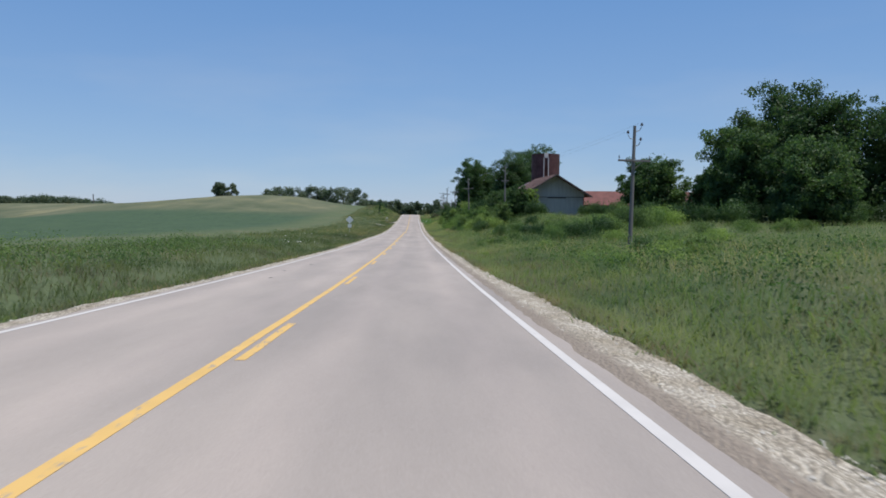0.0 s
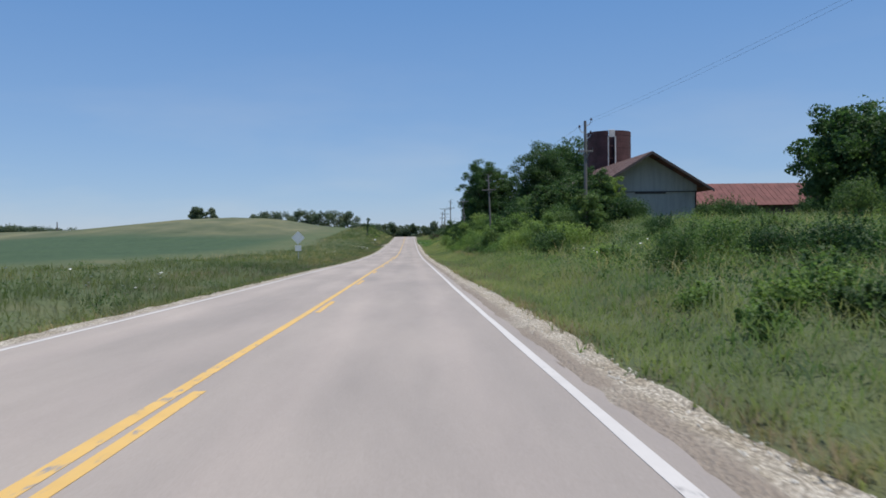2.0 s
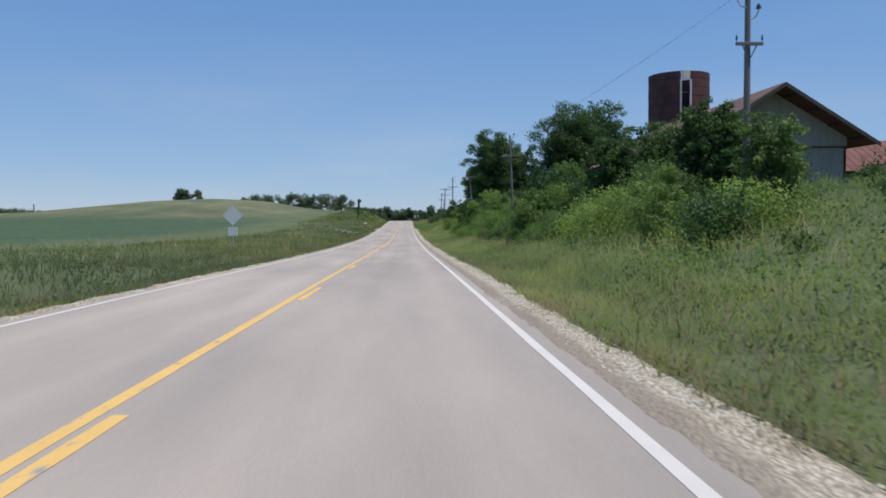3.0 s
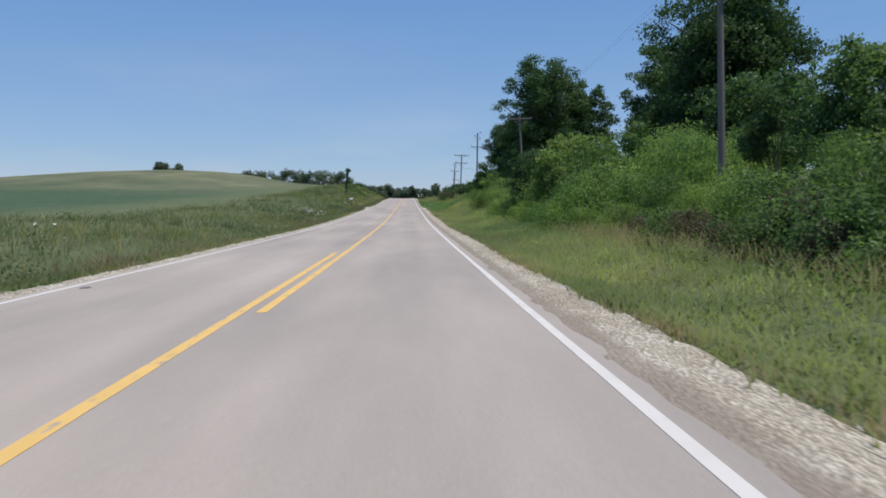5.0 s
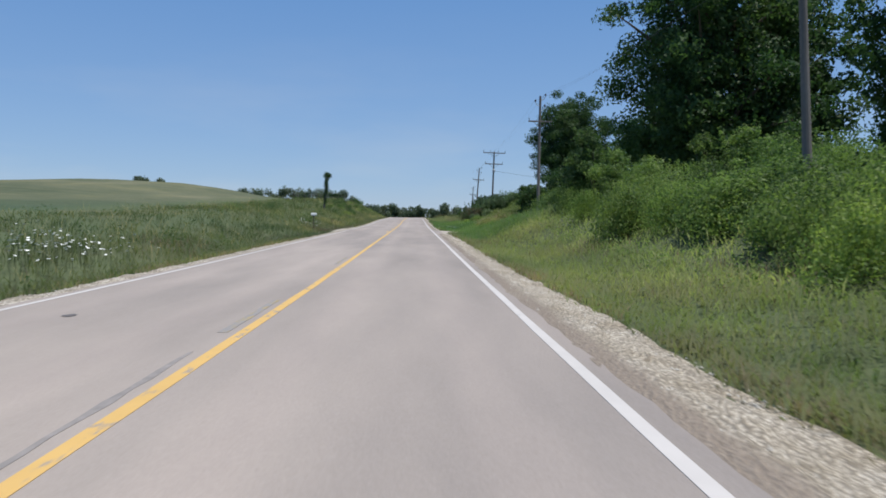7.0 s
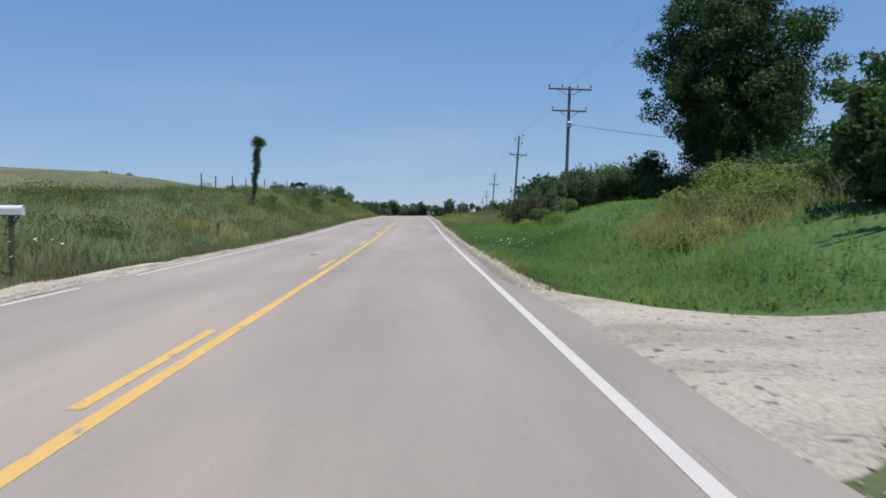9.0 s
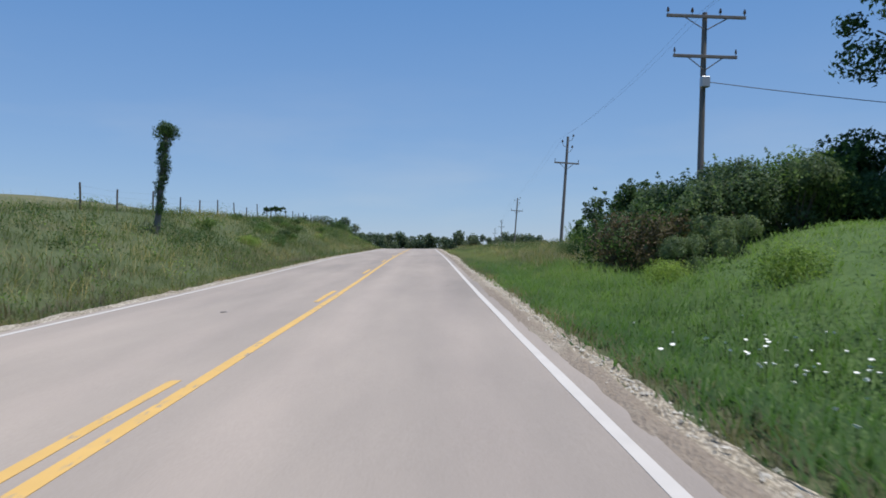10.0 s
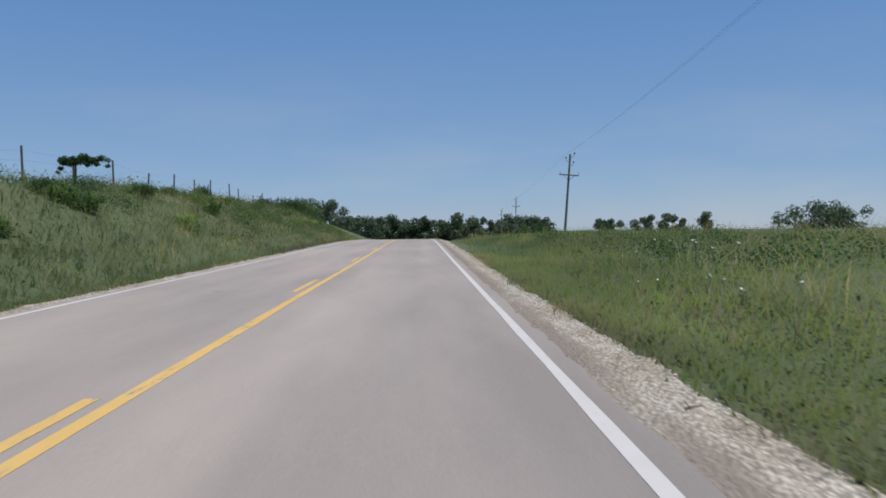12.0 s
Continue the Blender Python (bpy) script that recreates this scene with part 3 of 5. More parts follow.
# gravel driveway on the right and a field entrance on the left
def drive_near(x):
    return 2.0 + 1.7 * np.exp(-(np.abs(x) - HALF) / 0.9)


def drive_far(x):
    return 2.2 + 6.5 * np.exp(-(np.abs(x) - HALF) / 1.6)


def entry_half(x):
    return 3.0 + 3.0 * np.exp(-(np.abs(x) - HALF) / 2.6)


def apron(name, side, yc, near, far, x0, x1, label, seed):
    """near and far give the half widths at the distance x from the road's middle."""
    us, vs = np.linspace(0, 1, 40) ** 1.7, np.linspace(-1, 1, 31)
    rng = np.random.default_rng(seed)
    gx = side * (x0 + (x1 - x0) * us)[:, None] + 0 * vs[None]
    out = x0 + (x1 - x0) * us
    wig = 1 + 0.05 * np.convolve(rng.standard_normal(48), np.ones(5) / 5, "same")[:40]
    gy = yc + wig[:, None] * np.where(vs[None] < 0, near(out)[:, None], far(out)[:, None]) * vs[None]
    edge = np.abs(vs)[None]
    lift = 0.035 - 0.16 * smooth(edge, 0.86, 1.0) + 0.004 * rng.standard_normal(gx.shape)
    flat = smooth(np.abs(gx), 4.2, 6.0)
    z = (1 - flat) * (road_z(gy) - 0.03) + flat * ground_z(gx, gy) + lift
    if side > 0:
        z = z - 0.04 * (gx < 4.16)
    v = np.stack([gx, gy, z], -1).reshape(-1, 3)
    nx = 31
    i = (np.arange(39)[:, None] * nx + np.arange(nx - 1)[None]).ravel()
    f = np.stack([i, i + nx, i + nx + 1, i + 1], 1)
    return tagged(mesh_np(name, v, f if side > 0 else f[:, ::-1], PACKED, smooth=True), label, "driveway", kind="structure")


apron("driveway", 1, DRIVE_Y, drive_near, drive_far, HALF, 34, "pale gravel driveway joining the road", 31)
apron("field_entrance", -1, 252.0, entry_half, entry_half, HALF, 6.6, "short pale gravel field entrance beside the road", 32)

chips("driveway_stones", 1, 4.2, 10.0, 241.4, 245.8, 2600, 23, "loose darker stones on the gravel driveway")


# ---------------------------------------------------------------- plants
def leaf_quads(points, out, size, rng, droop=0.25, narrow=0.66, loose=0.55):
    """A pointed leaf blade at each point, facing roughly outward."""
    n = len(points)
    nrm = out + loose * rng.standard_normal((n, 3))
    nrm /= np.linalg.norm(nrm, axis=1, keepdims=True) + 1e-9
    axis = rng.standard_normal((n, 3))
    axis[:, 2] -= droop
    axis -= nrm * (axis * nrm).sum(1, keepdims=True)
    axis /= np.linalg.norm(axis, axis=1, keepdims=True) + 1e-9
    side = np.cross(nrm, axis)
    s = (size * rng.uniform(0.6, 1.4, n))[:, None]
    base = points - axis * s * 0.42
    a = base + side * s * narrow * 0.5 + nrm * s * 0.06
    b = points + axis * s * 0.6
    c = base - side * s * narrow * 0.5 + axis * s * 0.16
    return np.stack([a, b, c], 1)


def cloud(lobes, count, size, rng, squash=0.85, loose=0.55):
    """Leaves over a set of lobes (x, y, z, r), thick at their skins."""
    lobes = np.array(lobes, float)
    w = lobes[:, 3] ** 2
    pick = rng.choice(len(lobes), count, p=w / w.sum())
    d = rng.standard_normal((count, 3))
    d /= np.linalg.norm(d, axis=1, keepdims=True)
    r = lobes[pick, 3] * (1.16 - 0.66 * rng.random(count) ** 1.5)
    r *= 1 + 0.30 * np.sin(d[:, 0] * 9 + pick) * np.sin(d[:, 1] * 8 + 2 * pick) * np.cos(d[:, 2] * 8 + pick)
    p = lobes[pick, :3] + d * r[:, None] * np.array([1, 1, squash])
    return leaf_quads(p, d, size, rng, loose=loose)


def leaf_mesh(name, leaves, mat, parent, label="", lit=None):
    """One mesh of separate leaves; lit gives each a normal of its own, for blades that stand in a soft mass."""
    k = leaves.shape[1]
    ob = mesh_np(name, leaves.reshape(-1, 3), np.arange(len(leaves) * k).reshape(-1, k), mat, parent, label, lit is not None)
    if lit is not None:
        ob.data.normals_split_custom_set_from_vertices(np.repeat(lit, k, 0).astype(np.float32))
    return ob


def tree(name, x, y, top, radius, seed, label, low=0.12, leaves=16000, size=0.40, mat=None, lobes_n=85, lean=0.0, category="tree", ground=None):
    """A tree whose crown reaches the height top: a forked trunk, limbs, and tiers of leaf clumps along each limb."""
    rng = np.random.default_rng(seed)
    z0 = gz(x, y) - 0.1 if ground is None else ground
    h = top - z0
    ob = thing(name, Matrix.Translation((x, y, z0)), label, category)
    bm = bmesh.new()
    r0 = 0.028 * h
    fork = Vector((lean * 0.3, 0, h * 0.30))
    add_rod(bm, (0, 0, 0), (lean * 0.1, 0, h * 0.05), r0 * 1.5, r0 * 1.05, 9)
    add_rod(bm, (lean * 0.1, 0, h * 0.045), fork, r0 * 1.05, r0 * 0.75, 9)
    add_rod(bm, fork, (lean * 0.8, 0, h * 0.78), r0 * 0.7, r0 * 0.2, 7)
    c0 = h * (low + 1) / 2
    hz = h * (1 - low) / 2
    small = min(radius, hz)
    lobes = [(lean, 0, c0 - 0.35 * hz, radius * 0.62), (lean, 0, c0 + 0.05 * hz, radius * 0.62), (lean, 0, c0 + 0.45 * hz, radius * 0.50)]
    limbs = max(6, lobes_n // 3)
    for i in range(limbs):
        u = -0.95 + 1.9 * (i + rng.random()) / limbs
        a = 2.399 * i + rng.uniform(-0.5, 0.5)
        k = max(0.0, 1 - abs(u) ** (2.6 if u > 0 else 4)) ** 0.5 * rng.uniform(0.80, 1.0)
        tip = Vector((lean + math.cos(a) * k * radius * 0.90, math.sin(a) * k * radius * 0.90, c0 + u * hz * 0.90))
        start = Vector((lean * 0.5, 0, max(h * 0.12, min(h * 0.75, tip.z - 0.30 * h))))
        bend = start.lerp(tip, 0.5) + Vector((0, 0, 0.05 * h))
        add_rod(bm, start, bend, r0 * 0.40, r0 * 0.25, 6)
        add_rod(bm, bend, tip, r0 * 0.25, r0 * 0.06, 6)
        for j in range(7):
            f = 0.42 + 0.60 * j / 6
            p = start.lerp(tip, f) + Vector((rng.normal(), rng.normal(), 0.55 * rng.normal())) * small * 0.13
            lobes.append((*p, small * rng.uniform(0.13, 0.27) * (1.12 - 0.40 * f)))
    for i in range(limbs + 6):
        u, a = rng.uniform(-0.9, 1), rng.uniform(0, 2 * math.pi)
        k = max(0.0, 1 - abs(u) ** 2.8) ** 0.5 * rng.uniform(0.76, 0.94)
        lobes.append((lean + math.cos(a) * k * radius, math.sin(a) * k * radius, c0 + u * hz * rng.uniform(0.86, 0.95), small * rng.uniform(0.07, 0.14)))
    part("trunk", bm, BARK, ob)
    leaf_mesh("crown", cloud(lobes, int(leaves * 2.0), size * 0.75, rng, 0.70), mat or LEAF_TREE, ob)
    return ob


def shrub(name, seed, label, w=1.6, h=2.2, count=2600, size=0.20, mat=None, spiky=0.0, category="shrub"):
    """A shrub of many stems, built at the origin."""
    rng = np.random.default_rng(seed)
    ob = thing(name, Matrix(), label, category)
    bm = bmesh.new()
    lobes = []
    for i in range(12):
        a, k = rng.uniform(0, 2 * math.pi), rng.random() ** 0.6
        p = (w * 0.75 * k * math.cos(a), w * 0.75 * k * math.sin(a), h * rng.uniform(0.18, 0.86 - 0.3 * k + spiky * 0.3))
        lobes.append((*p, w * rng.uniform(0.26, 0.52) * (1 - 0.4 * spiky)))
        add_rod(bm, (0.15 * math.cos(a), 0.15 * math.sin(a), -0.25), p, 0.028, 0.010, 5)
    part("woody_base", bm, BARK, ob)
    quads = [cloud(lobes, count, size, rng, 0.8)]
    for i in range(9):
        a, k = rng.uniform(0, 2 * math.pi), rng.random()
        base = np.array((w * 0.8 * k * math.cos(a), w * 0.8 * k * math.sin(a), h * 0.55))
        tip = base + np.array((0.25 * math.cos(a), 0.25 * math.sin(a), h * rng.uniform(0.30, 0.55)))
        t = rng.random((55, 1))
        p = base + (tip - base) * t + 0.10 * rng.standard_normal((55, 3)) * (1.2 - t)
        quads.append(leaf_quads(p, np.tile((0, 0, 1.0), (55, 1)), size, rng))
    leaf_mesh("foliage", np.concatenate(quads), mat or LEAF_SHRUB, ob)
    return ob


def blades(name, x, y, height, count, mat, seed, label, width=0.02, spread=0.10, category="grass"):
    """Tufts of bent grass blades at the given places."""
    rng = np.random.default_rng(seed)
    n = len(x)
    z = ground_z(x, y) - 0.02
    base = np.repeat(np.stack([x, y, z], -1), count, 0)
    h = np.repeat(height, count) * rng.uniform(0.55, 1.25, n * count)
    a = rng.uniform(0, 2 * math.pi, n * count)
    base[:, 0] += spread * rng.standard_normal(n * count)
    base[:, 1] += spread * rng.standard_normal(n * count)
    lean = rng.uniform(0.35, 1.25, n * count) * h
    side = np.stack([-np.sin(a), np.cos(a), 0 * a], -1) * (width * (0.6 + 0.8 * rng.random(n * count)))[:, None]
    mid = base + np.stack([np.cos(a) * lean * 0.35, np.sin(a) * lean * 0.35, h * 0.6], -1)
    tip = base + np.stack([np.cos(a) * lean, np.sin(a) * lean, h], -1)
    q = np.stack([base - side * 0.5, mid - side * 0.5, tip, mid + side * 0.5], 1)
    lit = np.stack([0.25 * np.cos(a), 0.25 * np.sin(a), 1 + 0 * a], -1) + 0.18 * rng.standard_normal((n * count, 3))
    lit /= np.linalg.norm(lit, axis=1, keepdims=True)
    return tagged(leaf_mesh(name, q, mat, None, "", lit), label, category, kind="stuff")


def scatter(side, lo, hi, y0, y1, count, seed, skip=True):
    rng = np.random.default_rng(seed)
    x = side * (lo + (hi - lo) * rng.random(count) ** 1.25)
    y = rng.uniform(y0, y1, count)
    if lo < 5:
        x = x + side * (gravel_edge(side, y) + 0.04 - lo) * np.exp(-(np.abs(x) - lo))
    if skip:
        on_drive = (x > 0) & (y > DRIVE_Y - drive_near(x) + 0.05) & (y < DRIVE_Y + drive_far(x) + 0.25)
        on_entry = (x < 0) & (x > -6.5) & (np.abs(y - 252) < entry_half(x) + 0.3)
        on_strip = (x < 0) & (x > -4.95) & (y > 252) & (y < 265)
        keep = ~(on_drive | on_entry | on_strip)
        x, y = x[keep], y[keep]
    return x, y, rng


# short verge grass on both sides
for side, lo, hi, count, seed in ((1, 4.40, 9.0, 12000, 41), (-1, 4.3, 9.0, 6500, 42)):
    x, y, rng = scatter(side, lo, hi, -4, 350, count, seed)
    h = 0.18 + 0.14 * rng.random(len(x)) + 0.18 * smooth(np.abs(x), 5, 8)
    lush = (x > 0) & (y > 244) & (y < 300 + 6 * rng.standard_normal(len(x)))
    blades("verge_grass", x[~lush], y[~lush], h[~lush], 7, BLADE_VERGE if side > 0 else BLADE_ROUGH, seed, "short yellow-green verge grass beside the gravel", 0.020, 0.14)
    if side > 0:
        blades("verge_grass", x[lush], y[lush], h[lush], 10, BLADE_LUSH, seed + 200, "short lush green verge grass below the bank", 0.020, 0.14)
# a dry tan fringe where grass meets the gravel
for side, count, seed in ((1, 6500, 55), (-1, 3000, 56)):
    fringe = np.random.default_rng(seed)
    y = fringe.uniform(-4, 345, count)
    near = np.sin(y * 0.9) + np.sin(y * 0.37 + 1.2) + fringe.standard_normal(count)
    y = y[(near > -0.4) & ~((side > 0) & (y > 240.2) & (y < 251)) & ~((side < 0) & (np.abs(y - 256) < 11))]
    x = side * (gravel_edge(side, y) - 0.12 + 0.55 * fringe.beta(1.3, 2.2, len(y)))
    blades("dry_fringe", x, y, 0.10 + 0.12 * fringe.random(len(y)), 6, BLADE_TAN, seed + 100, "short dry tan grass along the gravel edge", 0.014, 0.10)
# a low sward close to the pavement
for side, lo, hi, count, seed in ((1, 4.40, 8.2, 14000, 49), (-1, 4.32, 6.5, 3500, 50)):
    x, y, rng = scatter(side, lo, hi, -2, 345, count, seed)
    h = 0.09 + 0.11 * rng.random(len(x))
    lush = (x > 0) & (y > 244) & (y < 300 + 6 * rng.standard_normal(len(x)))
    blades("low_sward", x[~lush], y[~lush], h[~lush], 6, BLADE_VERGE, seed, "low dense green sward along the gravel", 0.032, 0.16)
    if side > 0:
        blades("low_sward", x[lush], y[lush], h[lush], 8, BLADE_LUSH, seed + 200, "low lush green sward below the bank", 0.034, 0.18)
# taller meadow growth
for side, lo, hi, y0, y1, count, mat, tall, seed, label in (
        (1, 6.4, 24, 0, 120, 10000, BLADE_MEADOW, 0.52, 43, "tall green meadow grass on the roadside slope"),
        (1, 23, 62, 16, 112, 9000, BLADE_MEADOW, 0.60, 39, "tall green meadow grass before the trees"),
        (1, 6.3, 16, 226, 241.4, 1800, BLADE_MEADOW, 0.50, 38, "tall green grass beside the driveway"),
        (1, 5.35, 9.0, 228, 241.4, 2800, BLADE_LUSH, 0.54, 37, "tall green grass beside the driveway"),
        (1, 6.3, 11.5, 120, 240, 9500, BLADE_FRESH, 0.26, 44, "green grass at the foot of the shrubs"),
        (1, 5.6, 24, 245.6, 300, 14000, BLADE_LUSH, 0.15, 45, "bright mown green grass on the bank"),
        (1, 6.2, 22, 300, 400, 7000, BLADE_MEADOW, 0.36, 46, "tall green field grass on the rise"),
        (-1, 6.0, 19, 0, 250, 9500, BLADE_ROUGH, 0.38, 47, "rough green grass between road and field"),
        (-1, 6.0, 21, 250, 430, 9000, BLADE_ROUGH, 0.45, 48, "tall green grass on the roadside bank")):
    x, y, rng = scatter(side, lo, hi, y0, y1, count, seed)
    h = tall * (0.55 + 0.8 * rng.random(len(x))) * (0.55 + 0.45 * smooth(np.abs(x), lo, lo + 3.5))
    blades("meadow_grass", x, y, h, 6 if y0 == 228 else 4, mat, seed, label, 0.020 if y0 == 228 else 0.036, 0.30)
for side, lo, hi, y0, y1, count, seed in ((1, 9, 24, 0, 110, 1500, 51), (-1, 6.5, 20, 120, 245, 700, 54), (-1, 6.5, 20, 245, 420, 2800, 52), (1, 7.5, 22, 300, 400, 800, 53)):
    x, y, rng = scatter(side, lo, hi, y0, y1, count, seed)
    blades("dry_grass", x, y, 0.5 + 0.5 * rng.random(len(x)), 4, BLADE_DRY, seed, "dry straw-coloured seed stalks among the grass", 0.011, 0.15)


for lo, hi, y0, y1, count, seed in ((7.4, 12.5, 296, 318, 520, 61), (12.0, 40.0, 322, 352, 700, 62), (8.3, 12.6, 253.6, 260.4, 420, 63), (8.7, 10.9, 122, 172, 1300, 64)):
    x, y, rng = scatter(1, lo, hi, y0, y1, count, seed)
    blades("seeding_grass", x, y, 0.50 + 0.30 * rng.random(len(x)), 5, BLADE_SEED, seed, "tall tan seeding grass in a loose stand", 0.016, 0.22)

# brownish stems in drifts near the road
for side, lo, hi, y0, y1, drifts, seed in ((-1, 5.0, 9.5, 255, 430, 26, 55), (-1, 5.0, 9.0, 0, 240, 26, 56), (1, 6.0, 12.0, 300, 395, 12, 57), (1, 5.2, 9.0, 0, 238, 16, 58)):
    rng = np.random.default_rng(seed)
    cx, cy = rng.uniform(lo, hi, drifts), rng.uniform(y0, y1, drifts)
    pick = rng.integers(0, drifts, drifts * 55)
    x = side * np.clip(cx[pick] + 0.8 * rng.standard_normal(len(pick)), lo - 0.3, hi + 2)
    y = cy[pick] + 2.2 * rng.standard_normal(len(pick))
    blades("brown_grass", x, y, 0.22 + 0.25 * rng.random(len(x)), 6, BLADE_BROWN, seed, "brownish dried grass stems in drifts beside the road", 0.016, 0.20)


# pale feathery grass by the stub post and brown weeds round the mailbox
for cx, cy, sx, sy, count, tall, mat, seed, label in ((-8.7, 276.0, 0.75, 0.8, 110, 0.62, BLADE_DRY, 65, "pale feathery seed grass in one clump"),
                                                      (-6.6, 256.4, 0.65, 1.3, 190, 0.42, BLADE_BROWN, 66, "brown weedy growth round the mailbox post")):
    rng = np.random.default_rng(seed)
    x, y = cx + sx * rng.standard_normal(count), cy + sy * rng.standard_normal(count)
    blades("weedy_grass", np.minimum(x, -5.6), y, tall * (0.7 + 0.5 * rng.random(count)), 7, mat, seed, label, 0.012, 0.16)


# broad-leaved weeds in low clumps
def weeds(side, lo, hi, y0, y1, count, seed, label, tall=0.5, mat=None):
    x, y, rng = scatter(side, lo, hi, y0, y1, count, seed)
    n = len(x)
    r = rng.uniform(0.25, 0.60, n) * tall / 0.5
    lobes = np.stack([x, y, ground_z(x, y) + 0.35 * r, r], -1)
    leaves = cloud(lobes, 60 * n, 0.050 + 0.055 * tall, rng, 0.8)
    return tagged(leaf_mesh("weeds", leaves, mat or LEAF_SHRUB, None), label, "weeds", kind="stuff")


weeds(1, 7.5, 26, 4, 125, 620, 81, "leafy green weeds among the meadow grass", 0.7)
weeds(1, 8.2, 10.5, 125, 238, 300, 82, "leafy green weeds at the foot of the shrubs", 0.5)
weeds(1, 8, 24, 296, 400, 330, 83, "leafy green weeds in the field grass", 0.5)
weeds(-1, 6.2, 22, 20, 250, 420, 84, "leafy green weeds between road and field", 0.5)
weeds(-1, 6.2, 20, 250, 430, 220, 85, "leafy green weeds on the roadside bank", 0.65)
weeds(-1, 9, 17, 4, 62, 330, 87, "dark leafy weed strip beside the crop field", 0.8)
weeds(1, 9, 24, 14, 112, 420, 88, "bushy leafy weeds on the roadside slope", 0.9)
weeds(-1, 7.5, 17, 255, 430, 60, 89, "green bushy weeds on the roadside bank", 0.9)
weeds(-1, 8, 17, 255, 430, 60, 90, "bright leafy green weeds on the roadside bank", 0.9, LEAF_VINE)
weeds(1, 9, 20, 252, 300, 60, 86, "leafy weeds in the mown bank", 0.35)


# rounded mounds of leafy growth on the left bank
def mounds(side, lo, hi, y0, y1, count, seed, mat, label, leaves=520):
    rng = np.random.default_rng(seed)
    x, y = side * rng.uniform(lo, hi, count), rng.uniform(y0, y1, count)
    lobes = []
    for a, b in zip(x, y):
        r = rng.uniform(0.35, 0.95)
        for _ in range(4):
            u, v = a + 0.8 * r * rng.standard_normal(), b + 1.3 * r * rng.standard_normal()
            lobes.append((u, v, gz(u, v) + 0.25 * r, r * rng.uniform(0.6, 1.1)))
    return tagged(leaf_mesh("leafy_mounds", cloud(lobes, leaves * count, 0.085, rng, 0.75), mat, None), label, "weeds", kind="stuff")


mounds(-1, 8.0, 16.5, 256, 425, 70, 91, LEAF_SHRUB, "soft rounded mounds of green weeds on the bank")
mounds(-1, 9.0, 16.5, 256, 425, 40, 92, LEAF_TREE, "darker rounded mounds of green weeds on the bank")
mounds(1, 8.5, 22, 20, 112, 60, 93, LEAF_SHRUB, "soft rounded mounds of green weeds on the slope")
mounds(1, 9.0, 18, 304, 370, 22, 94, LEAF_TREE, "dark rounded weed mounds in the field grass")


# white umbel flowers in loose patches
def flowers(x, y, sx, sy, count, seed, low=0.55, tall=0.95, head=0.038):
    rng = np.random.default_rng(seed)
    px, py = x + sx * rng.standard_normal(count), y + sy * rng.standard_normal(count)
    pz = ground_z(px, py) + rng.uniform(low, tall, count)
    bm = bmesh.new()
    for a, b, c in zip(px, py, pz):
        add_rod(bm, (a, b, c - low), (a, b, c), 0.006, 0.004, 4)
    patch = thing("flower_patch", Matrix(), "loose patch of white umbel wildflowers", "wildflowers", "roadside flowers", "stuff")
    part("stalks", bm, BLADE_MEADOW, patch)
    bm = bmesh.new()
    for a, b, c in zip(px, py, pz):
        r = head * rng.uniform(0.65, 1.35)
        m = Matrix.Translation((a, b, c)) @ Matrix.Rotation(rng.uniform(-0.4, 0.4), 4, "X") @ Matrix.Rotation(rng.uniform(-0.4, 0.4), 4, "Y")
        bmesh.ops.create_cone(bm, cap_ends=True, segments=7, radius1=r * 0.5, radius2=r, depth=0.02, matrix=m)
    part("blossoms", bm, PETAL, patch)


for i, (x, y, sx, sy, c) in enumerate(((-7.4, 205, 0.9, 1.9, 150), (-7.0, 62, 1.0, 2.0, 16), (-6.6, 75, 0.8, 1.5, 12), (11.5, 88, 1.0, 1.4, 14), (15, 84, 0.9, 1.2, 9),
                                        (9.0, 331, 0.8, 1.4, 14), (-7.9, 254.2, 0.42, 0.5, 30), (-6.9, 256.0, 0.16, 0.3, 7), (-9.2, 276.6, 0.8, 0.9, 12), (-7.5, 152, 0.7, 1.2, 9))):
    flowers(x, y, sx, sy, c, 300 + i)
for i, (x, y, sx, sy, c) in enumerate(((6.0, 270, 0.7, 1.0, 34), (7.0, 271.8, 0.8, 1.2, 27), (5.9, 265, 0.6, 2.0, 10), (7.5, 327, 0.45, 0.9, 14))):
    flowers(x, y, sx, sy, c, 320 + i, 0.20, 0.36, 0.024)

# trees
BIG = "tall dark green broadleaf tree with dense crown"
tree("tree", 42.3, 93, 11.9, 5.3, 101, BIG, 0.02, 22000, 0.44)
tree("tree", 50.5, 98, 17.6, 7.6, 102, BIG, 0.03, 24000, 0.48)
tree("tree", 57, 94, 15.5, 6.4, 144, BIG, 0.0, 14000, 0.48)
tree("tree", 64, 88, 16.0, 8.5, 103, BIG, 0.03, 18000, 0.50)
tree("tree", 47, 85, 9.0, 5.5, 104, BIG, 0.0, 13000, 0.45)
tree("tree", 40.5, 98, 5.4, 3.2, 148, "low bushy dark green tree before the taller ones", 0.0, 12000, 0.36)
tree("tree", 36, 108, 8.0, 5.4, 105, "rounded mid-green tree beside the old barn", 0.03, 18000, 0.40)
tree("tree", 43.4, 127, 8.6, 2.5, 141, "slender sparse green tree before the long shed", 0.05, 3500, 0.34, LEAF_SHRUB, 40)
tree("tree", 17.9, 118.5, 4.2, 1.8, 142, "leafy green tree hiding the barn eave", 0.0, 9000, 0.24)
